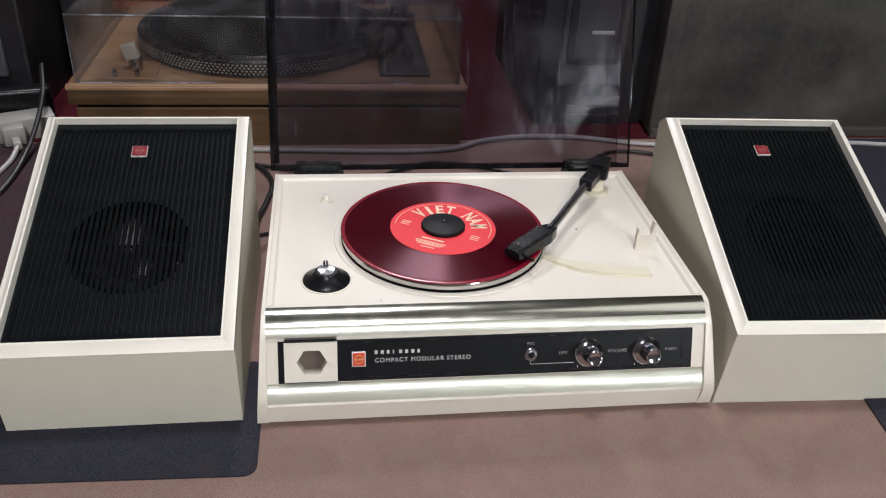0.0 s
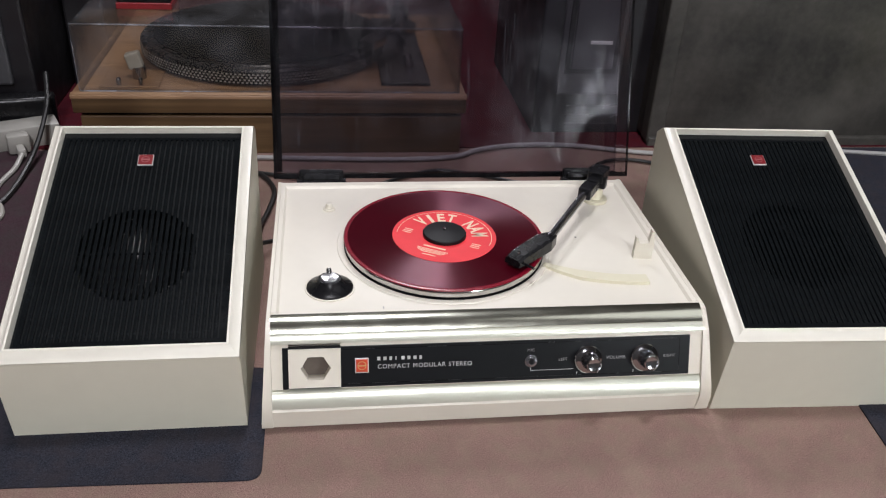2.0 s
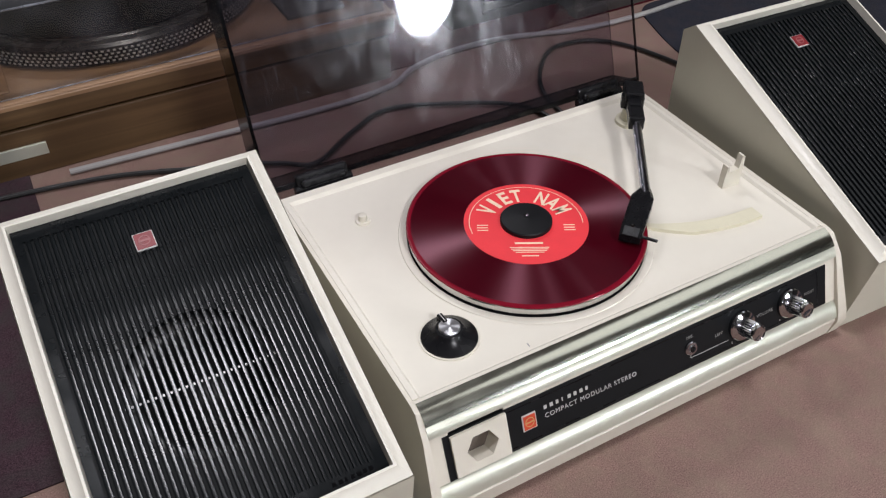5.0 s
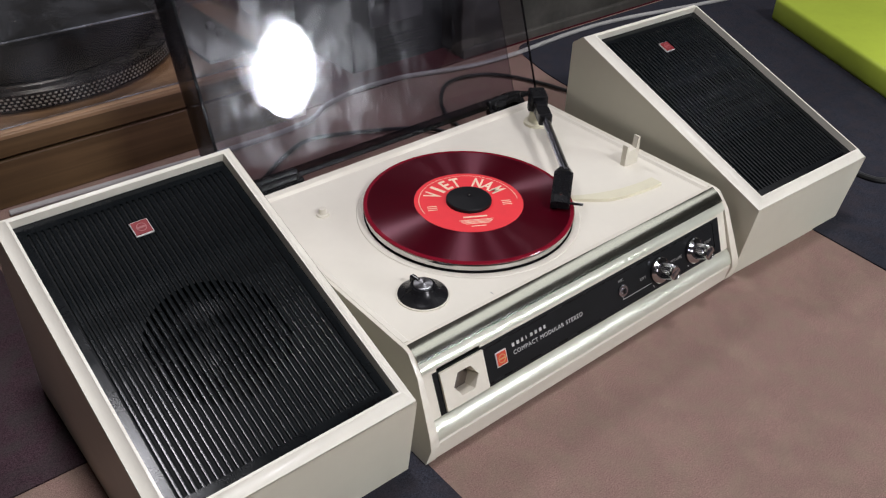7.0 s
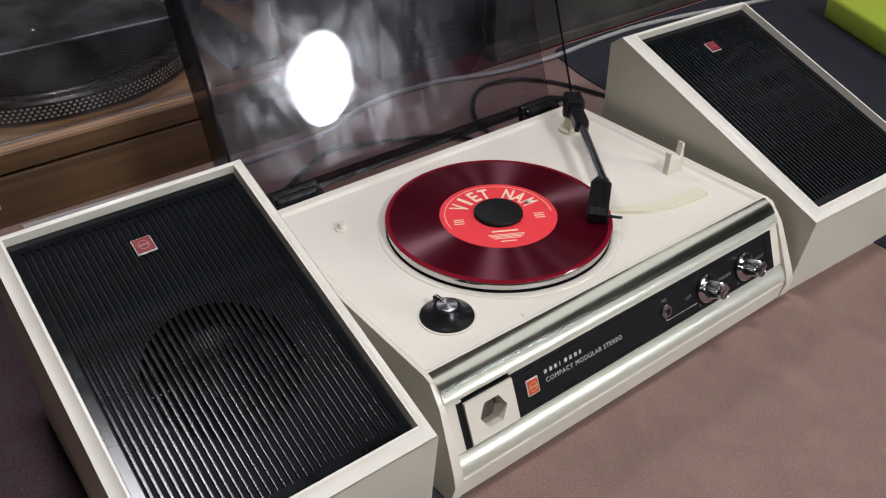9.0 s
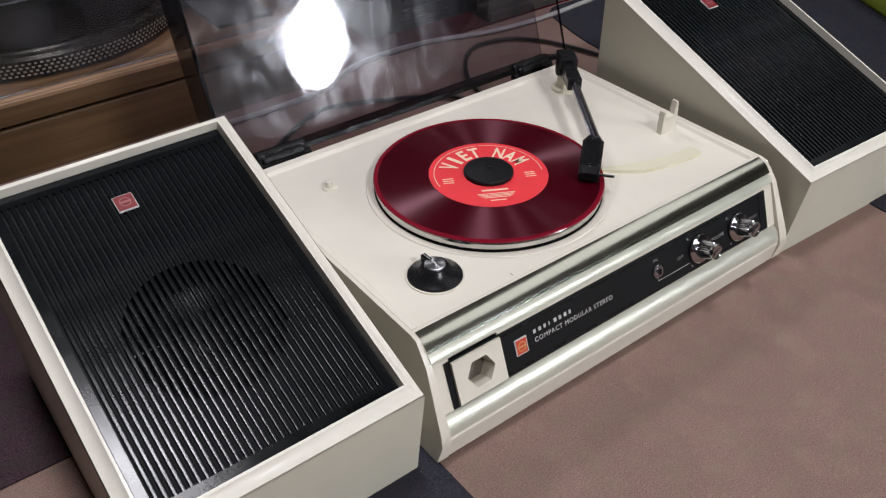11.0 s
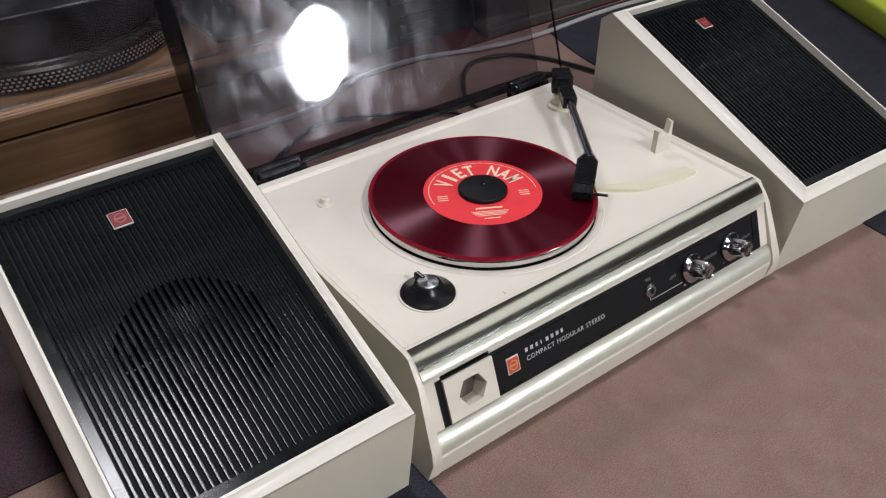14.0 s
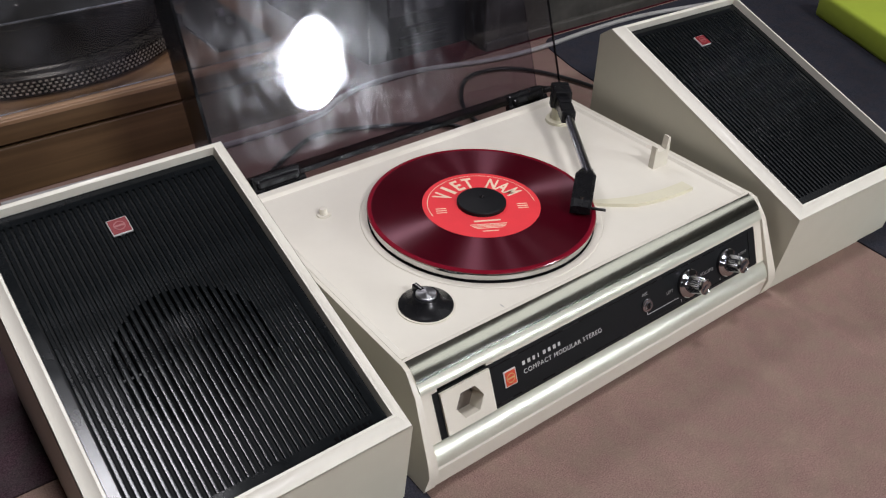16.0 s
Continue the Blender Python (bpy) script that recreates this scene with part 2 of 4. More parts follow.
REDLOGO = mat("red_badge", (0.19, 0.009, 0.013), 0.35, vary=0.15, scale=200)
LABEL = mat("red_paper_label", (0.78, 0.035, 0.045), 0.6, vary=0.06, scale=60, bump=0.03)
LABELINK = mat("cream_label_ink", (0.85, 0.66, 0.48), 0.6, vary=0.08, scale=200)
CARPET_BROWN = carpet("rose_brown_carpet", (0.135, 0.084, 0.071), (0.375, 0.243, 0.207), (0.325, 0.228, 0.182))
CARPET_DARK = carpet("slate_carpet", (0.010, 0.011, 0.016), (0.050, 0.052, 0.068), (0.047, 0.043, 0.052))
CARPET_PLUM = carpet("plum_carpet", (0.022, 0.012, 0.016), (0.085, 0.050, 0.060), (0.065, 0.050, 0.052))
CARPET_RED = carpet("dark_red_carpet", (0.034, 0.003, 0.006), (0.095, 0.011, 0.017), (0.070, 0.012, 0.020))
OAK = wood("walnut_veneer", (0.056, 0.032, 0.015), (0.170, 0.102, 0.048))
# Paler walnut for the top board, front edge and switch plate.
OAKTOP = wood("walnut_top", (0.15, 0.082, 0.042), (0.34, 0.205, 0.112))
SMOKE = smoked("smoked_acrylic", (0.66, 0.63, 0.68), 0.010, 0.006)
SMOKE_EDGE = smoked("smoked_acrylic_edge", (0.90, 0.88, 0.90), 0.02, 0.004)
# Same acrylic with the darkening of an edge-on view put into its tint.
SMOKE_EDGE_ON = smoked("smoked_acrylic_edge_on", (0.42, 0.40, 0.42), 0.02, 0.004)
SMOKE_RIM = smoked("smoked_acrylic_rim", (0.26, 0.24, 0.26), 0.02, 0.006)
CLEAR = smoked("dusty_clear_acrylic", (0.90, 0.885, 0.86), 0.05, 0.022)
DARKBOX = mat("black_vinyl", (0.010, 0.009, 0.011), 0.45, vary=0.3, scale=20, bump=0.1, bscale=300, rvary=0.1)
GREYBOX = mat("grey_vinyl", (0.040, 0.0365, 0.032), 0.5, vary=0.8, scale=11, bump=0.15, bscale=250, stain=0.65, stain_col=(0.125, 0.115, 0.100), rvary=0.12)
GREYPANEL = mat("grey_baffle", (0.050, 0.050, 0.054), 0.5, vary=0.2, scale=15, bump=0.1, bscale=300)
# White plastic greyed down for the shadow the power strip lies in.
WHITE = mat("shaded_white_plastic", (0.34, 0.33, 0.30), 0.4, vary=0.05, scale=30, stain=0.2)
GREYCABLE = mat("grey_cable", (0.32, 0.31, 0.30), 0.5, vary=0.1, scale=60)
BLACKCABLE = mat("black_cable", (0.012, 0.012, 0.012), 0.45, vary=0.2, scale=60)
LIME = mat("lime_plastic", (0.50, 0.62, 0.07), 0.4, vary=0.08, scale=10, bump=0.05, bscale=200)
# Colours of the unseen enclosure, kept low to hold down bounced light.
WALL = mat("low_bounce_wall", (0.07, 0.068, 0.066), 0.8, vary=0.15, scale=3, bump=0.1, bscale=80)
CEIL = mat("low_bounce_ceiling", (0.20, 0.205, 0.20), 0.85, vary=0.08, scale=3)


def vinyl(name, base, rough):
    """Translucent red record: grooves stretch the gloss along the turn."""
    m = mat(name, base, rough, vary=0.15, scale=25, spec=0.75)
    nt = m.node_tree
    b = nt.nodes["Principled BSDF"]
    b.inputs["Anisotropic"].default_value = 1.0
    b.inputs["Specular Tint"].default_value = (1.0, 0.42, 0.55, 1)
    b.inputs["Anisotropic Rotation"].default_value = 0.25
    tg = nt.nodes.new("ShaderNodeTangent")
    tg.direction_type, tg.axis = "RADIAL", "Z"
    nt.links.new(tg.outputs[0], b.inputs["Tangent"])
    return m


VINYL = vinyl("red_vinyl_grooves", (0.046, 0.0008, 0.0046), 0.36)
VINYL_LIP = mat("red_vinyl_lip", (0.19, 0.005, 0.017), 0.20, vary=0.08, scale=30)


CAP = mat("brushed_cap", (0.60, 0.60, 0.62), 0.34, 1.0, vary=0.08, scale=300)
cap_tangent = CAP.node_tree.nodes.new("ShaderNodeTangent")
cap_tangent.direction_type, cap_tangent.axis = "RADIAL", "Z"
CAP.node_tree.links.new(cap_tangent.outputs[0], CAP.node_tree.nodes["Principled BSDF"].inputs["Tangent"])
CAP.node_tree.nodes["Principled BSDF"].inputs["Anisotropic"].default_value = 0.8


# ---- geometry helpers ----
def part(name, bm, material, parent=None, label="", smooth=False):
    """One mesh object out of a bmesh, under a thing or a part."""
    bmesh.ops.recalc_face_normals(bm, faces=bm.faces)
    me = bpy.data.meshes.new(name)
    bm.to_mesh(me)
    bm.free()
    for mm in material if isinstance(material, (list, tuple)) else (material,):
        me.materials.append(mm)
    if smooth:
        me.polygons.foreach_set("use_smooth", [True] * len(me.polygons))
        me.set_sharp_from_angle(angle=radians(35))
    ob = new(name, me)
    if parent is not None:
        ob.parent = parent
    if label:
        ob["label"] = label
    return ob


def thing(name, label, category, m=None, group="", kind=""):
    ob = new(name)
    ob.empty_display_size = 0.02
    if m is not None:
        ob.matrix_world = m
    return tagged(ob, label, category, group, kind)


def bev(bm, w, seg=2, geom=None):
    es = [e for e in (geom or bm.edges) if len(e.link_faces) == 2 and e.calc_face_angle(0) > 0.35]
    bmesh.ops.bevel(bm, geom=es, offset=w, segments=seg, affect="EDGES", profile=0.5)


def box(bm, x0, x1, y0, y1, z0, z1, m=None):
    mm = Matrix.Translation(((x0 + x1) / 2, (y0 + y1) / 2, (z0 + z1) / 2)) @ Matrix.Diagonal((x1 - x0, y1 - y0, z1 - z0, 1))
    return bmesh.ops.create_cube(bm, size=1.0, matrix=(m @ mm) if m is not None else mm)["verts"]


def rbox(x0, x1, y0, y1, z0, z1, w=0.001, seg=2, m=None):
    bm = bmesh.new()
    box(bm, x0, x1, y0, y1, z0, z1, m)
    bev(bm, w, seg)
    return bm


def prism(bm, prof, x0, x1):
    """Extrude a (y, z) profile along x."""
    a = [bm.verts.new((x0, y, z)) for y, z in prof]
    b = [bm.verts.new((x1, y, z)) for y, z in prof]
    n = len(prof)
    bm.faces.new(a)
    bm.faces.new(b[::-1])
    for i in range(n):
        bm.faces.new((a[i], b[i], b[(i + 1) % n], a[(i + 1) % n]))


def lathe(bm, prof, seg=48, m=None, close=True):
    """Turn an (r, z) profile about z."""
    rings = []
    for r, z in prof:
        if r < 1e-6:
            rings.append([bm.verts.new((0, 0, z))])
        else:
            rings.append([bm.verts.new((r * math.cos(2 * math.pi * k / seg), r * math.sin(2 * math.pi * k / seg), z)) for k in range(seg)])
    for a, b in zip(rings, rings[1:]):
        for k in range(seg):
            k2 = (k + 1) % seg
            if len(a) == 1 and len(b) == 1:
                continue
            if len(a) == 1:
                bm.faces.new((a[0], b[k], b[k2]))
            elif len(b) == 1:
                bm.faces.new((a[k], b[0], a[k2]))
            else:
                bm.faces.new((a[k], b[k], b[k2], a[k2]))
    if m is not None:
        bmesh.ops.transform(bm, matrix=m, verts=[v for ring in rings for v in ring])


def smooth_path(pts, n=8):
    """Catmull-Rom through points."""
    P = [Vector(p) for p in pts]
    P = [2 * P[0] - P[1]] + P + [2 * P[-1] - P[-2]]
    out = []
    for i in range(1, len(P) - 2):
        for k in range(n):
            t = k / n
            a, b, c, d = P[i - 1 : i + 3]
            out.append(0.5 * ((2 * b) + (c - a) * t + (2 * a - 5 * b + 4 * c - d) * t * t + (3 * b - a - 3 * c + d) * t ** 3))
    out.append(P[-2])
    return out


def tube(bm, pts, r, seg=8):
    rings = []
    n = len(pts)
    for i, p in enumerate(pts):
        d = (Vector(pts[min(i + 1, n - 1)]) - Vector(pts[max(i - 1, 0)])).normalized()
        q = d.to_track_quat("Z", "Y")
        rings.append([bm.verts.new(Vector(p) + q @ Vector((r * math.cos(2 * math.pi * k / seg), r * math.sin(2 * math.pi * k / seg), 0))) for k in range(seg)])
    for a, b in zip(rings, rings[1:]):
        for k in range(seg):
            bm.faces.new((a[k], b[k], b[(k + 1) % seg], a[(k + 1) % seg]))
    bm.faces.new(rings[0][::-1])
    bm.faces.new(rings[-1])


def lettering(name, text, size, m, material, parent, space=1.0, depth=0.0001, align="LEFT", bold=0.0):
    """Raised print: text as a mesh, lying in the xy plane of m."""
    cu = bpy.data.curves.new(name, "FONT")
    cu.body, cu.size, cu.extrude, cu.space_character, cu.align_x = text, size, depth, space, align
    cu.offset = bold
    tmp = bpy.data.objects.new(name, cu)
    scene.collection.objects.link(tmp)
    bpy.context.view_layer.update()
    me = bpy.data.meshes.new_from_object(tmp.evaluated_get(bpy.context.evaluated_depsgraph_get()))
    bpy.data.objects.remove(tmp)
    me.transform(m)
    me.materials.clear()
    me.materials.append(material)
    ob = new(name, me)
    ob.parent = parent
    return ob


# ---- setting ----
def ground_sheet():
    bm = bmesh.new()
    box(bm, -4.2, 4.2, -4.2, 4.2, -0.1, 0.0)
    ob = part("floor", bm, CARPET_BROWN)
    return tagged(ob, "rose-brown short-pile carpet floor with darker inlaid areas", "floor", kind="structure")


def carpet_area(name, corners, material, parent, r=0.03, z=0.0015):
    """A flat inlaid carpet field with rounded corners."""
    bm = bmesh.new()
    n = len(corners)
    vs = []
    for i in range(n):
        p, a, b = Vector(corners[i]), Vector(corners[i - 1]), Vector(corners[(i + 1) % n])
        u, w = (a - p).normalized(), (b - p).normalized()
        for k in range(7):
            t = k / 6
            s = (p + u * r) * (1 - t) ** 2 + p * 2 * t * (1 - t) + (p + w * r) * t * t
            vs.append((s.x, s.y))
    lo = [bm.verts.new((x, y, -0.01)) for x, y in vs]
    hi = [bm.verts.new((x, y, z)) for x, y in vs]
    bm.faces.new(hi)
    m = len(vs)
    for i in range(m):
        bm.faces.new((lo[i], lo[(i + 1) % m], hi[(i + 1) % m], hi[i]))
    return part(name, bm, material, parent)


floor = ground_sheet()
# Dark slate strip along the left loudspeaker's front, ending beside the player.
carpet_area("slate_area", [(-0.44, -0.050), (-0.173, -0.058), (-0.173, 0.07), (-0.44, 0.07)], CARPET_DARK, floor, 0.012)["label"] = "dark slate area of the carpet"
carpet_area("plum_field", [(-1.6, 0.152), (-0.335, 0.142), (-0.335, 0.515), (-1.6, 0.515)], CARPET_PLUM, floor, 0.01)["label"] = "dark plum carpet field"
carpet_area("slate_area", [(0.285, -0.35), (2.2, -0.35), (2.2, 0.515), (0.40, 0.515), (0.372, 0.42), (0.318, 0.0)], CARPET_DARK, floor, 0.03)["label"] = "dark slate area of the carpet"
carpet_area("red_field", [(-1.6, 0.52), (2.2, 0.52), (2.2, 2.6), (-1.6, 2.6)], CARPET_RED, floor, 0.005)["label"] = "dark red carpet field"


# Enclosure added out of view; its dark faces cut fill and deepen reflections.
def room():
    for nm, b in (("wall_north", (-4.3, 4.3, 4.2, 4.3)), ("wall_south", (-4.3, 4.3, -4.3, -4.2)), ("wall_east", (4.2, 4.3, -4.2, 4.2)), ("wall_west", (-4.3, -4.2, -4.2, 4.2))):
        bm = bmesh.new()
        box(bm, *b, 0.0, 2.7)
        tagged(part(nm, bm, WALL), "unseen plain wall, added dark to limit bounced light", "wall", kind="structure")
    bm = bmesh.new()
    box(bm, -4.3, 4.3, -4.3, 4.3, 2.7, 2.8)
    tagged(part("ceiling", bm, CEIL), "unseen plain ceiling, added grey to limit bounced light", "ceiling", kind="structure")


room()

# ---- the record player ----
DZ = 0.082            # deck surface
SLOPE = math.atan2(0.012, 0.031)


def front_plane(x, s, out=0.0):
    """A point on the sloping control panel: s metres up from its lower edge, out metres proud."""
    return Vector((x, s * math.sin(SLOPE) - out * math.cos(SLOPE), 0.035 + s * math.cos(SLOPE) + out * math.sin(SLOPE)))


FRONT = Matrix.Translation((0, 0, 0.035)) @ Matrix.Rotation(math.pi / 2 - SLOPE, 4, "X")   # local x right, y up the slope, z outward


def record_player():
    unit = thing("record_player", "ivory compact stereo record player with raised smoked lid", "record player", Matrix.Translation((0.004, 0.13, 0)))
    inv = unit.matrix_world.inverted()

    def put(name, bm, material, parent=unit, label="", smooth=False):
        ob = part(name, bm, material, None, label, smooth)
        ob.parent = parent
        ob.matrix_parent_inverse = inv if parent is unit else Matrix()
        return ob

    # body core
    bm = bmesh.new()
    core = [(-0.0040, 0.0045), (-0.0055, 0.0205), (0.004, 0.0225), (0.020, 0.030), (0.024, 0.069), (0.026, 0.0795), (0.252, 0.0795), (0.252, 0.0045)]
    prism(bm, core, -0.166, 0.172)
    put("body", bm, CREAM)
    # base skirt along the front
    bm = bmesh.new()
    prism(bm, [(-0.006, 0.0028), (-0.0085, 0.0195), (-0.0065, 0.0215), (0.01, 0.0215), (0.01, 0.0028)], -0.1665, 0.1725)
    bev(bm, 0.0008, 2)
    put("base_skirt", bm, CREAM, smooth=True)
    for fx in (-0.150, 0.156):
        for fy in (0.022, 0.225):
            bm = bmesh.new()
            lathe(bm, [(0.0, 0.0), (0.009, 0.0), (0.010, 0.0046), (0.0, 0.0046)], 20, Matrix.Translation((fx, fy, 0)))
            put("rubber_foot", bm, BLACK)
    # end cheeks
    cheek = [(-0.0065, 0.0026), (-0.0105, 0.019), (-0.0085, 0.027), (0.010, 0.069), (0.0215, 0.083), (0.027, 0.0842), (0.253, 0.0842), (0.255, 0.081), (0.255, 0.0026)]
    for x0, x1 in ((-0.1755, -0.1665), (0.1725, 0.1815)):
        bm = bmesh.new()
        prism(bm, cheek, x0, x1)
        for v in bm.verts:
            if abs(v.co.x - (x0 if x0 < 0 else x1)) < 1e-6:
                top, low = (-0.1695, -0.1755) if x0 < 0 else (0.1765, 0.1835)
                v.co.x = top + (low - top) * (1 - v.co.z / 0.0842)
        bev(bm, 0.0012, 2)
        put("end_cheek", bm, CREAM, smooth=True)
    # deck plate with a rim, a black disc for the platter gap's shade and a dial well
    bm = bmesh.new()
    prism(bm, [(0.026, 0.0797), (0.026, 0.0842), (0.030, 0.0842), (0.0325, DZ), (0.242, DZ), (0.2445, 0.0842), (0.2515, 0.0842), (0.2515, 0.0797)], -0.1664, 0.1724)
    put("deck", bm, DECK)
    for x0, x1 in ((-0.1663, -0.1605), (0.1665, 0.1723)):
        bm = bmesh.new()
        s = 1 if x0 < 0 else -1
        xo, xi = (x0, x1) if s > 0 else (x1, x0)
        vs = [(xo, 0.0842), (xi - s * 0.002, 0.0842), (xi, DZ), (xo, DZ)]
        a = [bm.verts.new((x, 0.031, z)) for x, z in vs]
        b = [bm.verts.new((x, 0.2445, z)) for x, z in vs]
        bm.faces.new(a), bm.faces.new(b[::-1])
        for i in range(4):
            bm.faces.new((a[i], b[i], b[(i + 1) % 4], a[(i + 1) % 4]))
        put("deck_rim", bm, DECK)
    C = Matrix.Translation((-0.0215, 0.1315, 0))
    bm = bmesh.new()
    lathe(bm, [(0.0935, DZ + 0.0001), (0.0930, DZ + 0.0008), (0.0900, DZ + 0.0009), (0.0886, DZ + 0.0003)], 96, C)
    put("platter_ring", bm, DECK, smooth=True)
    # Flat black disc draws the shaded gap round the platter.
    bm = bmesh.new()
    lathe(bm, [(0.0, DZ + 0.0005), (0.0873, DZ + 0.0005), (0.0873, DZ + 0.0002), (0.0, DZ + 0.0002)], 96, C)
    put("platter_gap_shade", bm, BLACK)
    # crescent moulding under the tonearm's sweep
    bm = bmesh.new()
    pts_o, pts_i = [], []
    for k in range(25):
        a = radians(238 + 33 * k / 24)
        taper = 0.0040 + 0.0075 * min(1, k / 9)
        ca, sa = math.cos(a), math.sin(a)
        pts_o.append((0.140 + (0.1500 + taper) * ca, 0.221 + (0.1500 + taper) * sa))
        pts_i.append((0.140 + 0.1500 * ca, 0.221 + 0.1500 * sa))
    loop = [p for p in pts_o] + pts_i[::-1]
    lo = [bm.verts.new((x, y, DZ - 0.0005)) for x, y in loop]
    hi = [bm.verts.new((x, y, DZ + 0.0030)) for x, y in loop]
    bm.faces.new(hi)
    for i in range(len(loop)):
        bm.faces.new((lo[i], lo[(i + 1) % len(loop)], hi[(i + 1) % len(loop)], hi[i]))
    bev(bm, 0.0007, 2)
    put("sweep_ridge", bm, AGED, label="yellowed raised crescent", smooth=True)
    # chrome nosing and flange above the panel
    bm = bmesh.new()
    def rolled(p0, p1, p2, n=14):
        return [tuple(a * (1 - t) ** 2 + b * 2 * t * (1 - t) + c * t * t for a, b, c in zip(p0, p1, p2)) for t in (k / n for k in range(n + 1))]

    prism(bm, rolled((0.0272, 0.0850), (0.0200, 0.0836), (0.0144, 0.0764)) + [(0.0155, 0.0757), (0.0270, 0.0790)], -0.1664, 0.1724)
    put("chrome_nosing", bm, NOSING, label="polished chrome front strip", smooth=True)
    bm = bmesh.new()
    prism(bm, rolled((0.0152, 0.0756), (0.0115, 0.0732), (0.0104, 0.0690), 8) + [(0.0118, 0.0683), (0.022, 0.074)], -0.1664, 0.1724)
    put("silver_flange", bm, SILVER, label="pale silver strip", smooth=True)
    bm = bmesh.new()
    prism(bm, rolled((-0.0005, 0.0340), (-0.0058, 0.0318), (-0.0085, 0.0222)) + [(-0.0075, 0.0218), (0.004, 0.0218), (0.004, 0.0338)], -0.1664, 0.1724)
    put("silver_rail", bm, SILVER, label="satin silver lower strip", smooth=True)
    # control panel
    L = 0.0333
    bm = bmesh.new()
    box(bm, -0.1664, -0.1535, -0.0002, L + 0.002, -0.004, 0.0012, FRONT)
    box(bm, -0.1145, 0.1724, -0.0002, L + 0.002, -0.004, 0.0012, FRONT)
    put("panel_surround", bm, CREAM)
    bm = bmesh.new()
    box(bm, -0.1146, 0.1625, 0.0004, L - 0.0006, -0.002, 0.0020, FRONT)
    bev(bm, 0.0003, 1)
    panel = put("control_panel", bm, PANEL, label="black front panel with silver print")
    for b4 in ((-0.158, -0.1535, 0.0004, L - 0.0006), (-0.1534, -0.1147, 0.0004, 0.0018), (-0.1534, -0.1147, 0.0314, L - 0.0006)):
        bm = bmesh.new()
        box(bm, *b4, -0.002, 0.0020, FRONT)
        put("panel_border", bm, PANEL, panel)
    bm = bmesh.new()
    for x0, x1, y0, y1 in ((0.1535, 0.1541, 0.003, L - 0.003), (-0.113, 0.1541, L - 0.0032, L - 0.0028), (-0.113, 0.1541, 0.0028, 0.0032)):
        box(bm, x0, x1, y0, y1, 0.0018, 0.0023, FRONT)
    put("panel_moulding", bm, BLACK, panel)
    # square ivory plug cover with a hexagonal opening
    bm = bmesh.new()
    hx, hy = -0.1332, 0.0166
    sq = [(-0.1535, 0.0016), (-0.1145, 0.0016), (-0.1145, 0.0316), (-0.1535, 0.0316)]
    n = 32
    tear = []
    for k in range(n):
        a = 2 * math.pi * k / n
        c, s_ = abs(math.cos(a)), abs(math.sin(a))
        q = min(0.0090 / s_ if s_ > 1e-6 else 9, 0.0112 / (c + s_ * (0.0112 - 0.0058) / 0.0090))
        tear.append((hx + q * math.cos(a), hy + q * math.sin(a)))
    outer = []
    for k in range(n):
        a = 2 * math.pi * k / n
        c, s_ = math.cos(a), math.sin(a)
        q = min(((0.0195 if c > 0 else 0.0195) / abs(c)) if abs(c) > 1e-6 else 9, (0.015 / abs(s_)) if abs(s_) > 1e-6 else 9)
        outer.append((-0.134 + q * c, 0.0166 + q * s_))
    for c in sq:
        k = min(range(n), key=lambda i: (outer[i][0] - c[0]) ** 2 + (outer[i][1] - c[1]) ** 2)
        outer[k] = c
    rows = [(outer, 0.002), (outer, 0.0040), (tear, 0.0040), (tear, -0.0110)]
    R4 = [[bm.verts.new(FRONT @ Vector((x, y, o))) for x, y in pts] for pts, o in rows]
    for a, b in zip(R4, R4[1:]):
        for k in range(n):
            bm.faces.new((a[k], b[k], b[(k + 1) % n], a[(k + 1) % n]))
    bm.faces.new(R4[-1])
    put("plug_cover", bm, CREAM, panel, "ivory square with a hexagonal opening")
    # Recess floor coloured dark brown, standing for ivory in shade.
    bm = bmesh.new()
    box(bm, hx - 0.0100, hx + 0.0100, hy - 0.0086, hy + 0.0086, -0.0109, -0.0080, FRONT)
    put("recess_floor_shade", bm, mat("shaded_recess_brown", (0.10, 0.078, 0.060), 0.5, vary=0.2, scale=80), panel, "floor of the opening, coloured dark brown for shade")
    # badge
    bm = rbox(-0.1038, -0.0934, 0.0115, 0.0232, 0.002, 0.0029, 0.0003, 1, FRONT)
    badge = put("badge", bm, PALE, panel, "red badge with a silver border")
    put("badge_field", rbox(-0.1030, -0.0942, 0.0123, 0.0224, 0.0028, 0.0032, 0.0002, 1, FRONT), mat("orange_red_badge", (0.60, 0.075, 0.03), 0.3, vary=0.1, scale=200), badge)
    bm = bmesh.new()
    box(bm, -0.1014, -0.0958, 0.0168, 0.0178, 0.0031, 0.0034, FRONT)
    lathe(bm, [(0.0034, 0.0031), (0.0034, 0.0034), (0.0029, 0.0034), (0.0029, 0.0031)], 20, FRONT @ Matrix.Translation((-0.0986, 0.01735, 0)))
    put("badge_mark", bm, mat("gold_print", (0.62, 0.42, 0.18), 0.35, 0.5, vary=0.1), badge)
    for k, w in enumerate((3.4, 3.6, 3.0, 1.2, 3.6, 3.4, 3.6, 2.8)):
        x = -0.0868 + 0.0046 * k
        bm = bmesh.new()
        box(bm, x, x + w * 0.00066, 0.0208, 0.0235, 0.0019, 0.0022, FRONT)
        put("name_bar", bm, PALE, panel)

    faint = mat("faint_print", (0.26, 0.26, 0.25), 0.4, 0.3, vary=0.1)

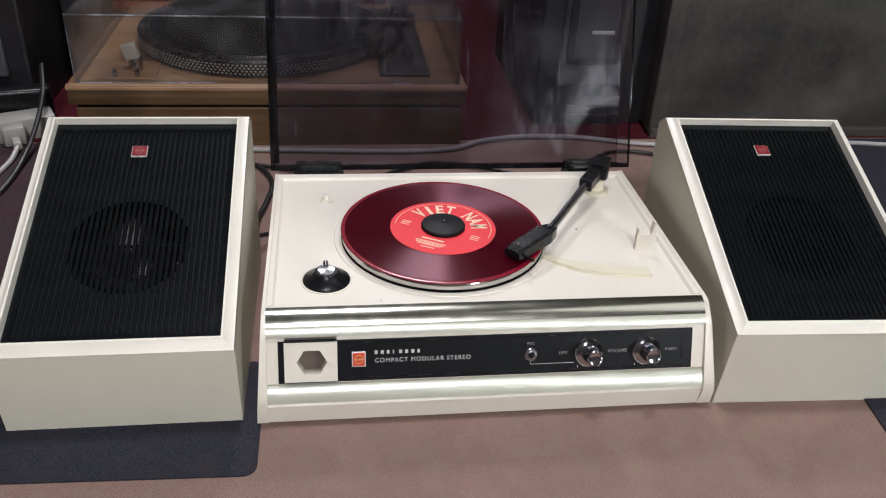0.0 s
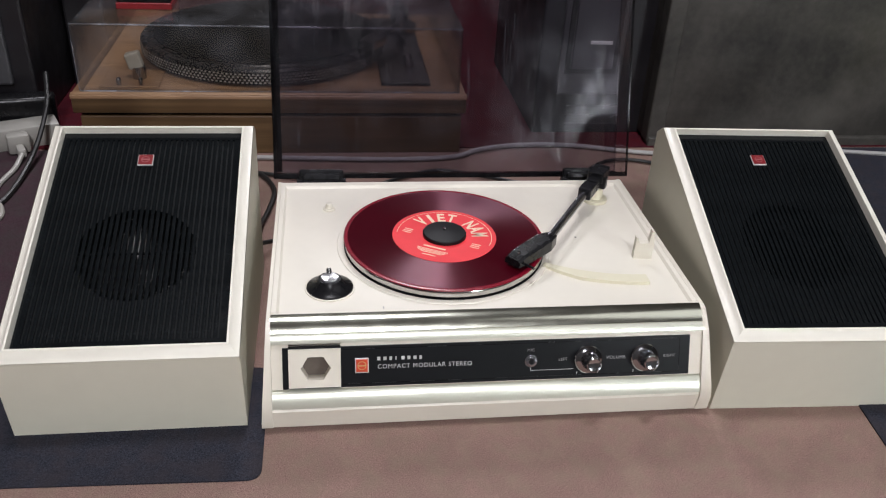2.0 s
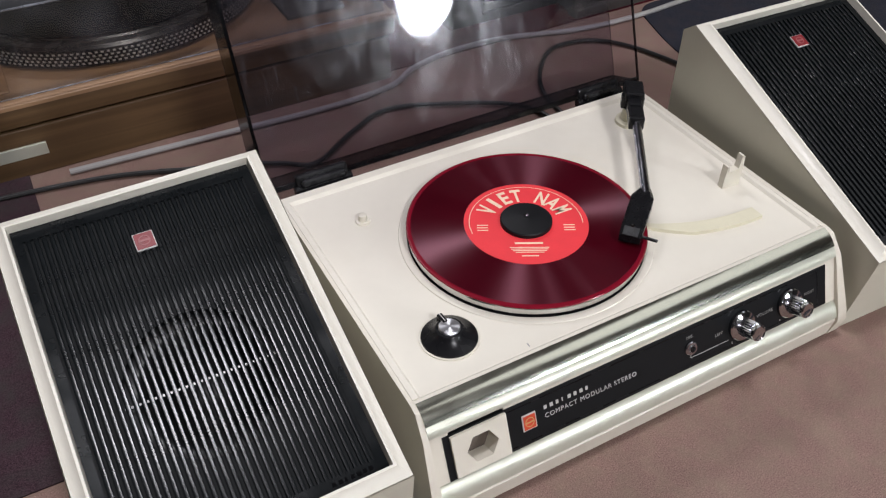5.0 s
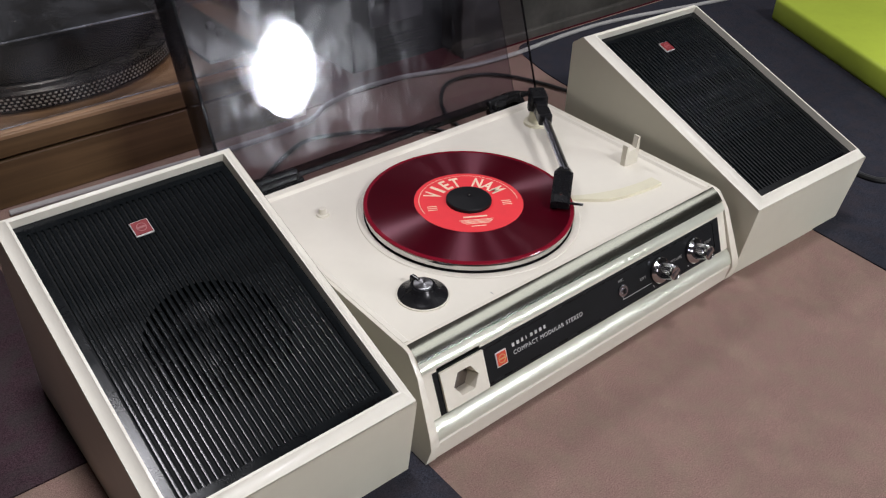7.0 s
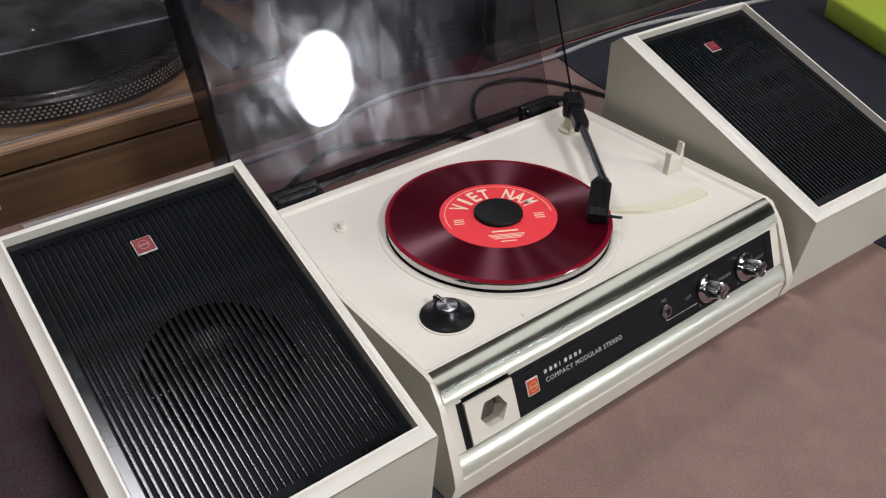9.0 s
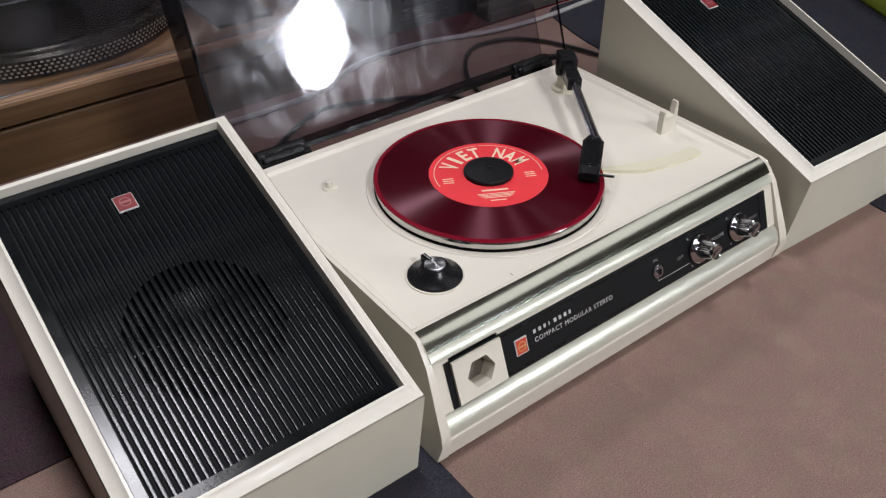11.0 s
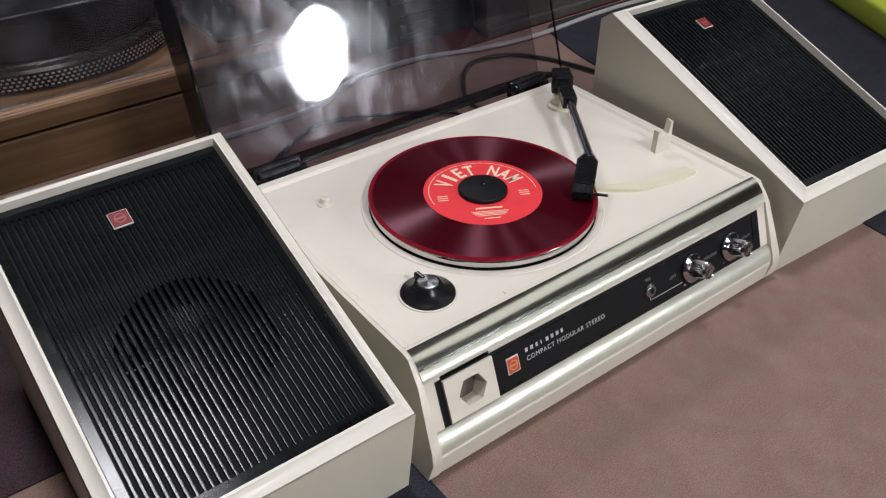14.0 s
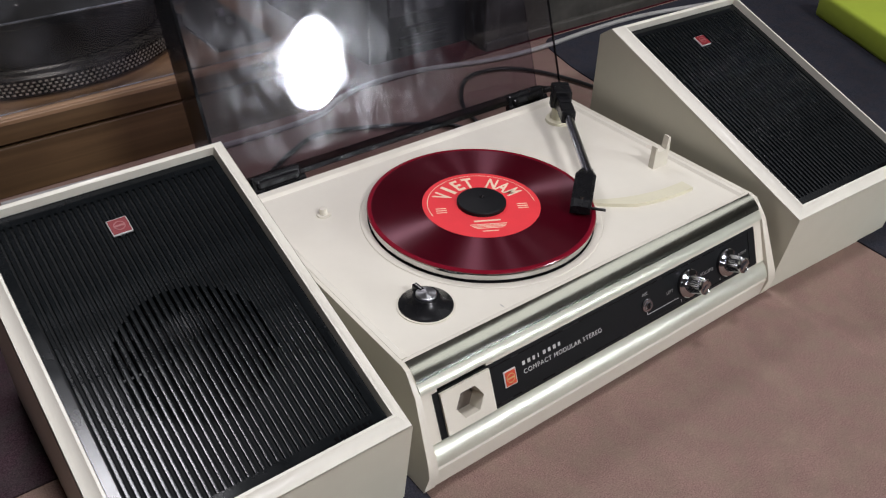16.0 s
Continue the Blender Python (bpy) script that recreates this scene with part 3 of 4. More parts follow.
    def printed(name, text, x, s, size, space=1.0, align="LEFT"):
        ob = lettering(name, text, size, FRONT @ Matrix.Translation((x, s, 0.0021)), PALE if align == "LEFT" else faint, panel, space, align=align)
        return ob

    printed("print_line", "COMPACT MODULAR STEREO", -0.0868, 0.0143, 0.0047, 1.18)
    printed("print_line", "MIC", 0.0328, 0.0235, 0.0032, 1.1, "CENTER")
    printed("print_line", "LEFT", 0.0585, 0.0152, 0.0032, 1.1, "CENTER")
    printed("print_line", "VOLUME", 0.1015, 0.0152, 0.0036, 1.15, "CENTER")
    printed("print_line", "RIGHT", 0.1455, 0.0152, 0.0032, 1.1, "CENTER")
    rules = [(0.0325, 0.067, 0.0080, 0.0083), (0.0325, 0.0328, 0.0083, 0.0110)] + [(kx + sx - 0.0002, kx + sx + 0.0002, 0.0040, 0.0056) for kx in (0.0785, 0.1245) for sx in (-0.0085, 0.0085)]
    for b4 in rules:
        bm = bmesh.new()
        box(bm, *b4, 0.0019, 0.0022, FRONT)
        put("print_rule", bm, PALE, panel)
    # jack
    J = FRONT @ Matrix.Translation((0.0328, 0.0160, 0.002))
    bm = bmesh.new()
    lathe(bm, [(0.0052, 0), (0.0052, 0.0012), (0.0045, 0.0020), (0.0030, 0.0021), (0.0026, 0.0030), (0.0018, 0.0030), (0.0018, -0.003), (0, -0.003)], 24, J)
    jack = put("mic_jack", bm, STEEL, panel, "nickel microphone socket", True)
    bm = bmesh.new()
    lathe(bm, [(0.0, 0.0020), (0.0023, 0.0020), (0.0023, 0.0031), (0.0, 0.0031)], 16, J)
    put("jack_hole", bm, BLACK, jack)
    # volume knobs
    for kx in (0.0785, 0.1245):
        K = FRONT @ Matrix.Translation((kx, 0.0160, 0.002))
        bm = bmesh.new()
        lathe(bm, [(0.0, 0), (0.0112, 0), (0.0113, 0.0024), (0.0106, 0.0034), (0.0082, 0.0040), (0.0074, 0.0044), (0.0, 0.0044)], 40, K)
        knob = put("volume_knob", bm, CHROME, panel, "chrome knob with a fluted barrel", True)
        bm = bmesh.new()
        seg = 48
        prev = None
        for z, r0 in ((0.0042, 0.0070), (0.0138, 0.0063), (0.0158, 0.0060)):
            ring = []
            for k in range(seg):
                r = r0 - (0.0006 if k % 2 else 0)
                a = 2 * math.pi * k / seg
                ring.append(bm.verts.new(K @ Vector((r * math.cos(a), r * math.sin(a), z))))
            if prev:
                for k in range(seg):
                    bm.faces.new((prev[k], ring[k], ring[(k + 1) % seg], prev[(k + 1) % seg]))
            prev = ring
        put("barrel", bm, STEEL, knob)
        bm = bmesh.new()
        lathe(bm, [(0.0060, 0.0156), (0.0060, 0.0172), (0.0052, 0.0180), (0.0047, 0.0172), (0.0, 0.0166)], 32, K)
        put("cap", bm, CHROME, knob, smooth=True)
    # speed dial
    D = Matrix.Translation((-0.1215, 0.0665, DZ))
    bm = bmesh.new()
    lathe(bm, [(0.0200, 0.0), (0.0200, 0.0009), (0.0188, 0.0010), (0.0186, 0.0002)], 48, D)
    put("dial_ring", bm, CREAM, smooth=True)
    bm = bmesh.new()
    lathe(bm, [(0.0, 0.0006), (0.0186, 0.0006), (0.0184, 0.0018), (0.0172, 0.0026), (0.0118, 0.0052), (0.0098, 0.0084), (0.0090, 0.0092), (0.0, 0.0092)], 40, D)
    dial = put("speed_dial", bm, BLACK, label="black speed selector with a silver cap", smooth=True)
    bm = rbox(-0.0020, 0.0020, 0.004, 0.0130, 0.005, 0.0110, 0.0006, 1, D @ Matrix.Rotation(radians(3), 4, "Z"))
    put("pointer", bm, BLACK, dial)
    put("pointer_line", rbox(-0.0003, 0.0003, 0.005, 0.0126, 0.0109, 0.0112, 0.0001, 1, D @ Matrix.Rotation(radians(3), 4, "Z")), PALE, dial)
    bm = bmesh.new()
    lathe(bm, [(0.0072, 0.0090), (0.0072, 0.0101), (0.0066, 0.0107), (0.0, 0.0108)], 32, D)
    put("dial_cap", bm, CAP, dial, smooth=True)
    bm = bmesh.new()
    lathe(bm, [(0.0, 0.00008), (0.0009, 0.00008), (0.0009, 0.0), (0.0, 0.0)], 12, Matrix.Translation((0.100, 0.140, DZ)))
    put("deck_screw_hole", bm, BLACK)
    put("deck_slot", rbox(-0.0808, -0.0801, 0.0350, 0.0382, DZ + 0.0001, DZ + 0.0002, 0.00003, 1), GREYCABLE)
    # lid rest nub
    bm = bmesh.new()
    lathe(bm, [(0.0058, 0.0), (0.0054, 0.0014), (0.0036, 0.0016), (0.0030, 0.0062), (0.0, 0.0070)], 20, Matrix.Translation((-0.121, 0.200, DZ)))
    put("lid_buffer", bm, CREAM, smooth=True)
    # platter
    bm = bmesh.new()
    lathe(bm, [(0.0, 0.0838), (0.0855, 0.0838), (0.0866, 0.0843), (0.0868, 0.0878), (0.0860, 0.0892), (0.0845, 0.0895), (0.0, 0.0893)], 128, C)
    platter = put("platter", bm, mat("platter_metal", (0.60, 0.59, 0.58), 0.13, 1.0, vary=0.05, scale=60), label="silver platter rim", smooth=True)
    # Black disc put in for the shadow beneath the silver rim.
    bm = bmesh.new()
    lathe(bm, [(0.0, 0.0826), (0.0846, 0.0826), (0.0852, 0.0837), (0.0, 0.0837)], 96, C)
    put("platter_under_shade", bm, BLACK, platter, "black disc for the shade under the platter", True)
    # tonearm
    pv = Vector((0.138, 0.213, 0))
    hd = Vector((0.069, 0.110, 0))
    bm = bmesh.new()
    lathe(bm, [(0.0, 0.0), (0.0125, 0.0), (0.0120, 0.0025), (0.0078, 0.0035), (0.0070, 0.0135), (0.0, 0.0145)], 32, Matrix.Translation((pv.x, pv.y, DZ)))
    put("arm_base", bm, AGED, label="yellowed pillar", smooth=True)
    d = (hd - pv).normalized()
    A = Matrix.Translation((pv.x, pv.y, 0.1065)) @ Matrix.Rotation(math.atan2(d.y, d.x), 4, "Z")
    bm = bmesh.new()
    box(bm, -0.006, 0.019, -0.0058, 0.0058, -0.0075, 0.0045, A)
    box(bm, -0.013, 0.009, -0.0080, 0.0080, -0.002, 0.0085, A)
    bev(bm, 0.001, 1)
    arm = put("tonearm_pivot", bm, BLACK, label="black pivot block of the tonearm")
    put("pivot_fork", rbox(-0.004, 0.004, -0.0095, 0.0095, -0.010, 0.002, 0.001, 1, A), BLACK, arm)
    put("sleeve", rbox(0.0205, 0.0400, -0.0062, 0.0062, -0.0070, 0.0040, 0.0012, 2, A), BLACK, arm)
    bm = bmesh.new()
    p0, p1 = A @ Vector((0.016, 0, -0.001)), Vector((hd.x, hd.y, 0.1020)) + d * 0.006
    tube(bm, [p0.lerp(p1, k / 6) for k in range(7)], 0.0037, 16)
    put("arm_tube", bm, STEEL, arm, "dark steel tube", True)
    H = Matrix.Translation((hd.x, hd.y, 0.0990)) @ Matrix.Rotation(math.atan2(d.y, d.x) - radians(16), 4, "Z")
    bm = bmesh.new()
    pr = [(-0.001, 0.0042, 0.0050), (0.011, 0.0082, 0.0062), (0.047, 0.0080, 0.0040), (0.054, 0.0076, 0.0015)]
    rings = []
    for x, w, h in pr:
        rings.append([bm.verts.new(H @ Vector(c)) for c in ((x, -w, -0.0050), (x, w, -0.0050), (x, w, h - 0.0016), (x, w * 0.7, h), (x, -w * 0.7, h), (x, -w, h - 0.0016))])
    for a, b in zip(rings, rings[1:]):
        for k in range(6):
            bm.faces.new((a[k], b[k], b[(k + 1) % 6], a[(k + 1) % 6]))
    bm.faces.new(rings[0][::-1]), bm.faces.new(rings[-1])
    shell = put("headshell", bm, BLACK, arm, "black plastic headshell")
    put("cartridge", rbox(0.034, 0.050, -0.0058, 0.0058, -0.0072, -0.0045, 0.0006, 1, H), BLACK, shell)
    bm = bmesh.new()
    lathe(bm, [(0.0, 0.0), (0.0017, 0.0), (0.0016, 0.0007), (0.0, 0.0009)], 14, H @ Matrix.Translation((0.046, 0, 0.0040)))
    put("screw", bm, CHROME, shell, "chrome screw")
    bm = bmesh.new()
    tube(bm, smooth_path([H @ Vector((0.047, 0.006, -0.0030)), H @ Vector((0.0475, 0.012, -0.0028)), H @ Vector((0.050, 0.0185, -0.0012))], 5), 0.0012, 8)
    put("finger_lift", bm, BLACK, shell)
    # arm rest
    T = Matrix.Translation((0.1500, 0.1035, DZ)) @ Matrix.Rotation(radians(-4), 4, "Z") @ Matrix.Diagonal((1.25, 1.0, 1.05, 1))
    bm = bmesh.new()
    vs = [(-0.0065, 0), (0.0065, 0), (0.0065, 0.014), (0.0058, 0.0255), (0.0040, 0.0260), (0.0030, 0.0150), (-0.0040, 0.0140), (-0.0050, 0.0195), (-0.0062, 0.0195)]
    a = [bm.verts.new(T @ Vector((x, -0.0028, z))) for x, z in vs]
    b = [bm.verts.new(T @ Vector((x, 0.0028, z))) for x, z in vs]
    bm.faces.new(a), bm.faces.new(b[::-1])
    for i in range(len(vs)):
        bm.faces.new((a[i], b[i], b[(i + 1) % len(vs)], a[(i + 1) % len(vs)]))
    bev(bm, 0.0005, 1)
    put("arm_rest", bm, CREAM)
    # lid: a shallow tray of smoked acrylic, leaning back on its hinges
    W0, W1, HT, DP, TH = -0.1735, 0.186, 0.243, 0.036, 0.0026
    LID = Matrix.Translation((0, 0.262, 0.0835)) @ Matrix.Rotation(radians(-20), 4, "X")   # local y back, z up the lid
    bm = bmesh.new()
    box(bm, W0, W1, DP - TH, DP, 0.0, HT, LID)
    bev(bm, 0.0008, 2)
    lid = put("lid", bm, SMOKE, label="smoked clear acrylic lid, raised")
    for nm, b in (("lid_side", (W0, W0 + TH, 0, DP - TH - 0.0001, 0, HT)), ("lid_side", (W1 - TH, W1, 0, DP - TH - 0.0001, 0, HT)), ("lid_edge", (W0 + TH + 0.0001, W1 - TH - 0.0001, 0, DP - TH - 0.0001, 0, TH)), ("lid_edge", (W0 + TH + 0.0001, W1 - TH - 0.0001, 0, DP - TH - 0.0001, HT - TH, HT))):
        bm = bmesh.new()
        box(bm, *b, LID)
        bev(bm, 0.0006, 1)
        # Left and bottom walls get the edge-on dark tint, right and top stay light.
        put(nm, bm, SMOKE_EDGE if b[0] > 0.1 or b[4] > 0.1 else SMOKE_EDGE_ON, lid)
    for b in ((W0 - 0.0006, W0 + 0.0022, -0.0022, -0.0001, 0, HT), (W1 - 0.0014, W1 + 0.0006, -0.0022, -0.0001, 0, HT), (W0 + 0.0023, W1 - 0.0015, -0.0022, -0.0001, 0, 0.0045)):
        bm = bmesh.new()
        box(bm, *b, LID)
        bev(bm, 0.0005, 1)
        put("lid_rim", bm, SMOKE_RIM, lid, "dark moulded rim")
    bm = bmesh.new()
    box(bm, W0 + 0.0027, W0 + 0.0060, DP - 0.0070, DP - TH - 0.0002, 0.004, HT - 0.004, LID)
    put("corner_fillet", bm, SMOKE_RIM, lid)
    for hx0 in (-0.150, 0.118):
        bm = bmesh.new()
        box(bm, hx0, hx0 + 0.044, -0.004, 0.003, -0.004, 0.009, LID)
        box(bm, hx0 + 0.003, hx0 + 0.041, -0.0075, 0.0, -0.002, 0.005, LID)
        bev(bm, 0.0022, 2)
        tube(bm, [LID @ Vector((hx0 - 0.002, -0.002, -0.003)), LID @ Vector((hx0 + 0.046, -0.002, -0.003))], 0.0035, 12)
        put("hinge", bm, BLACK, lid, "black plastic hinge")
    bm = bmesh.new()
    box(bm, -0.163, 0.169, 0.2525, 0.2565, 0.070, 0.0805)
    put("hinge_rail", bm, BLACK)
    return unit


def record():
    rec = thing("vinyl_record", "translucent dark red seven-inch record with red paper label on platter", "record", Matrix.Translation((-0.0215, 0.1315, 0.0896)))
    bm = bmesh.new()
    lathe(bm, [(0.0470, 0.0), (0.0842, 0.0), (0.0842, 0.0016), (0.0470, 0.0016)], 128)
    part("groove_band", bm, VINYL, rec, smooth=True)
    bm = bmesh.new()
    lathe(bm, [(0.0842, 0.0), (0.0872, 0.0001), (0.0877, 0.0008), (0.0872, 0.0016), (0.0855, 0.0018), (0.0842, 0.0016)], 128)
    part("rim_bead", bm, VINYL_LIP, rec, "bright red translucent rim", True)
    bm = bmesh.new()
    lathe(bm, [(0.0, 0.0), (0.0470, 0.0), (0.0470, 0.0017), (0.0, 0.0017)], 96)
    part("dead_wax", bm, VINYL, rec, smooth=True)
    bm = bmesh.new()
    lathe(bm, [(0.0, 0.0016), (0.0455, 0.0016), (0.0455, 0.00195), (0.0, 0.0020)], 96)
    lab = part("paper_label", bm, LABEL, rec, "red paper label with cream lettering")
    bm = bmesh.new()
    n = 80
    for k in range(n):
        a0, a1 = radians(-30 + 200 * k / n), radians(-30 + 200 * (k + 1) / n)
        q = [(0.0412 * math.cos(a), 0.0412 * math.sin(a)) for a in (a0, a1)] + [(0.0417 * math.cos(a), 0.0417 * math.sin(a)) for a in (a1, a0)]
        bm.faces.new([bm.verts.new((x, y, 0.00206)) for x, y in q])
    part("label_ring", bm, LABELINK, lab)
    TURN0 = 62
    SLIM = {"V": 0.60, "I": 1.1, "E": 0.78, "T": 0.66, "N": 0.58, "A": 0.58, "M": 0.48}
    for k, ch in enumerate("VIET NAM"):
        if ch == " ":
            continue
        a = radians(TURN0 + 63 - 18 * k)
        m = Matrix.Rotation(a - math.pi / 2, 4, "Z") @ Matrix.Translation((0, 0.0243, 0.0021)) @ Matrix.Diagonal((SLIM[ch], 1.0, 1.0, 1.0))
        lettering("label_letter", ch, 0.0200, m, LABELINK, lab, depth=0.00003, align="CENTER", bold=0.0005)
    base = Matrix.Rotation(radians(TURN0 - 90), 4, "Z")
    bars = [(0, w, y, h) for w, y, h in ((0.020, -0.0245, 0.0018), (0.028, -0.0285, 0.0007), (0.026, -0.0302, 0.0007), (0.024, -0.0319, 0.0007), (0.020, -0.0336, 0.0007), (0.012, -0.0375, 0.0010))]
    bars += [(sx, 0.008, -0.0040 - k * 0.0028, 0.0009) for sx in (-0.032, 0.031) for k in range(3)]
    for x, w, y, h in bars:
        bm = bmesh.new()
        box(bm, x - w / 2, x + w / 2, y, y + h, 0.0020, 0.0021, base)
        part("label_bar", bm, LABELINK, lab)
    hub = thing("record_adapter", "black dome adapter on the spindle in the record's centre", "adapter", Matrix.Translation((-0.0215, 0.1315, 0.0916)))
    bm = bmesh.new()
    lathe(bm, [(0.0, 0.0), (0.0190, 0.0), (0.0190, 0.0026), (0.0182, 0.0034), (0.0130, 0.0042), (0.0045, 0.0050), (0.0, 0.0058)], 48)
    part("dome", bm, mat("matt_black_plastic", (0.007, 0.007, 0.008), 0.5, vary=0.2, scale=60, spec=0.2), hub, smooth=True)
    bm = bmesh.new()
    lathe(bm, [(0.0016, 0.0056), (0.0016, 0.0066), (0.0009, 0.0074), (0.0, 0.0075)], 16)
    part("spindle_tip", bm, CHROME, hub, "chrome spindle tip", True)


record_player()
record()


# ---- the two loudspeakers ----
def loudspeaker(m, label):
    """Wedge cabinet: local x across, y back from the front, z up; the base's front middle is the origin."""
    sp = thing("loudspeaker", label, "loudspeaker", None, "pair of wedge loudspeakers")
    hw = 0.0850
    ZF, ZB, YF, YB = 0.0745, 0.1570, -0.0095, 0.2200
    sl = math.atan2(ZB - ZF, YB - YF)
    bm = bmesh.new()
    prism(bm, [(0.0, 0.0), (YF, ZF), (YB, ZB), (0.232, 0.148), (0.232, 0.0)], -hw, hw)
    bev(bm, 0.0007, 2)
    bm.normal_update()
    top = max(bm.faces, key=lambda fc: fc.calc_area() if abs(fc.normal.z) > 0.8 and fc.calc_center_median().z > 0.06 else 0)
    bmesh.ops.delete(bm, geom=[top], context="FACES")
    part("cabinet", bm, CABINET, sp, smooth=True)
    S = Matrix.Translation((0, YF, ZF)) @ Matrix.Rotation(sl, 4, "X")      # local y up the slope, z out of it
    LN = math.hypot(ZB - ZF, YB - YF)
    # moulded frame round the grille: slopes up from the cabinet's edge to a ridge, then drops to the grille
    bm = bmesh.new()
    ix0, ix1, iy0, iy1 = -hw + 0.0095, hw - 0.0095, 0.0095, LN - 0.0085
    def ring(x0, x1, y0, y1, z):
        return [bm.verts.new(S @ Vector(c)) for c in ((x0, y0, z), (x1, y0, z), (x1, y1, z), (x0, y1, z))]
    o = 0.0006
    rr = [ring(-hw + o, hw - o, o, LN - o, -0.006), ring(-hw + o, hw - o, o, LN - o, 0.0006), ring(-hw + 0.0026, hw - 0.0026, 0.0026, LN - 0.0026, 0.0012), ring(ix0 - 0.0016, ix1 + 0.0016, iy0 - 0.0016, iy1 + 0.0016, 0.0062), ring(ix0, ix1, iy0, iy1, 0.0062), ring(ix0 + 0.0008, ix1 - 0.0008, iy0 + 0.0008, iy1 - 0.0008, -0.006)]
    for a, b in zip(rr, rr[1:]):
        for k in range(4):
            bm.faces.new((a[k], b[k], b[(k + 1) % 4], a[(k + 1) % 4]))
    bev(bm, 0.0005, 2)
    part("face_frame", bm, RIM, sp, "ivory moulded frame", True)
    # grille plate with a round opening over the cone
    gx0, gx1, gy0, gy1 = ix0 + 0.0009, ix1 - 0.0009, iy0 + 0.0009, iy1 - 0.0009
    cx, cy, R = 0.0, 0.100, 0.0460
    n = 64
    bm = bmesh.new()
    inner, outer = [], []
    for k in range(n):
        a = 2 * math.pi * k / n
        c, s = math.cos(a), math.sin(a)
        q = min(((gx1 - cx) / c if c > 1e-6 else (gx0 - cx) / c if c < -1e-6 else 9), ((gy1 - cy) / s if s > 1e-6 else (gy0 - cy) / s if s < -1e-6 else 9))
        outer.append((cx + q * c, cy + q * s))
        inner.append((cx + R * c, cy + R * s))
    corners = [(gx1, gy1), (gx0, gy1), (gx0, gy0), (gx1, gy0)]
    for c in corners:
        k = min(range(n), key=lambda i: (outer[i][0] - c[0]) ** 2 + (outer[i][1] - c[1]) ** 2)
        outer[k] = c
    z0 = -0.0022
    rows = [[bm.verts.new(S @ Vector((x, y, z))) for x, y in pts] for pts, z in ((outer, z0 + 0.0007), (inner, z0 + 0.0007), (inner, z0 - 0.0040))]
    for a, b in zip(rows, rows[1:]):
        for k in range(n):
            bm.faces.new((a[k], b[k], b[(k + 1) % n], a[(k + 1) % n]))
    grille = part("grille", bm, GROOVE, sp, "black ribbed plastic grille")
    bm = bmesh.new()
    lathe(bm, [(R + 0.004, -0.0072), (R - 0.002, -0.0080), (0.040, -0.0095), (0.038, -0.0090), (0.014, -0.026), (0.0, -0.022)], 48, S @ Matrix.Translation((cx, cy, 0)))
    part("cone", bm, mat("coated_cone_paper", (0.016, 0.016, 0.017), 0.35, vary=0.3, scale=60, spec=0.4), sp, "black paper cone", True)
    bm = bmesh.new()
    box(bm, cx - R, cx + R, cy + 0.0005, cy + 0.002, -0.0046, -0.0030, S)
    part("cross_bar", bm, GRILLE, grille)
    # flush margin plates and ribs with narrow slots between
    count, margin = 31, 0.0085
    pitch = (gx1 - gx0 - 2 * margin) / (count - 1)
    w, top = pitch * 0.335, 0.0022
    y0, y1 = gy0 + 0.0075, gy1 - 0.0085
    for b in ((gx0, gx0 + margin - pitch * 0.66, gy0, gy1), (gx1 - margin + pitch * 0.66, gx1, gy0, gy1), (gx0 + margin - pitch * 0.66, gx1 - margin + pitch * 0.66, gy0, y0), (gx0 + margin - pitch * 0.66, gx1 - margin + pitch * 0.66, y1, gy1)):
        bm = bmesh.new()
        box(bm, *b, z0 - 0.0029, z0 + top, S)
        part("margin_plate", bm, GRILLE, grille)
    bm = bmesh.new()
    half = [(1.0, 0.68), (0.97, 0.82), (0.90, 0.93), (0.79, 0.978), (0.58, 0.995)]
    pr = [(-w, -0.0003)] + [(-w * q, top * h) for q, h in half] + [(0.0, top)] + [(w * q, top * h) for q, h in half[::-1]] + [(w, -0.0003)]
    a = [bm.verts.new((x, y0 - 0.0005, z)) for x, z in pr]
    b = [bm.verts.new((x, y1 + 0.0005, z)) for x, z in pr]
    bm.faces.new(a), bm.faces.new(b[::-1])
    for i in range(len(pr)):
        bm.faces.new((a[i], b[i], b[(i + 1) % len(pr)], a[(i + 1) % len(pr)]))
    rib = part("slat", bm, GRILLE, grille, smooth=True)
    rib.matrix_basis = S @ Matrix.Translation((gx0 + margin, 0, z0))
    for k in range(1, count):
        o = new("slat", rib.data)
        o.parent = grille
        o.matrix_basis = S @ Matrix.Translation((gx0 + margin + pitch * k, 0, z0))
    for k, wd in enumerate((2.2, 2.6, 1.6, 2.4, 2.6, 2.2, 2.4)):
        bx = gx1 - 0.0335 + 0.0037 * k
        part("maker_bar", rbox(bx, bx + wd * 0.001, gy0 + 0.0024, gy0 + 0.0048, z0 + top - 0.0002, z0 + top + 0.0004, 0.0001, 1, S), HOLE, grille)
    bg = part("badge", rbox(-0.0098, 0.0028, 0.1945, 0.2070, z0 + 0.0018, z0 + 0.0034, 0.0003, 1, S), PALE, sp, "red badge with a silver border")
    part("badge_field", rbox(-0.0093, 0.0023, 0.1950, 0.2065, z0 + 0.003, z0 + 0.0037, 0.0002, 1, S), REDLOGO, bg)
    bm = bmesh.new()
    box(bm, -0.0071, 0.0001, 0.2000, 0.2015, z0 + 0.0036, z0 + 0.0039, S)
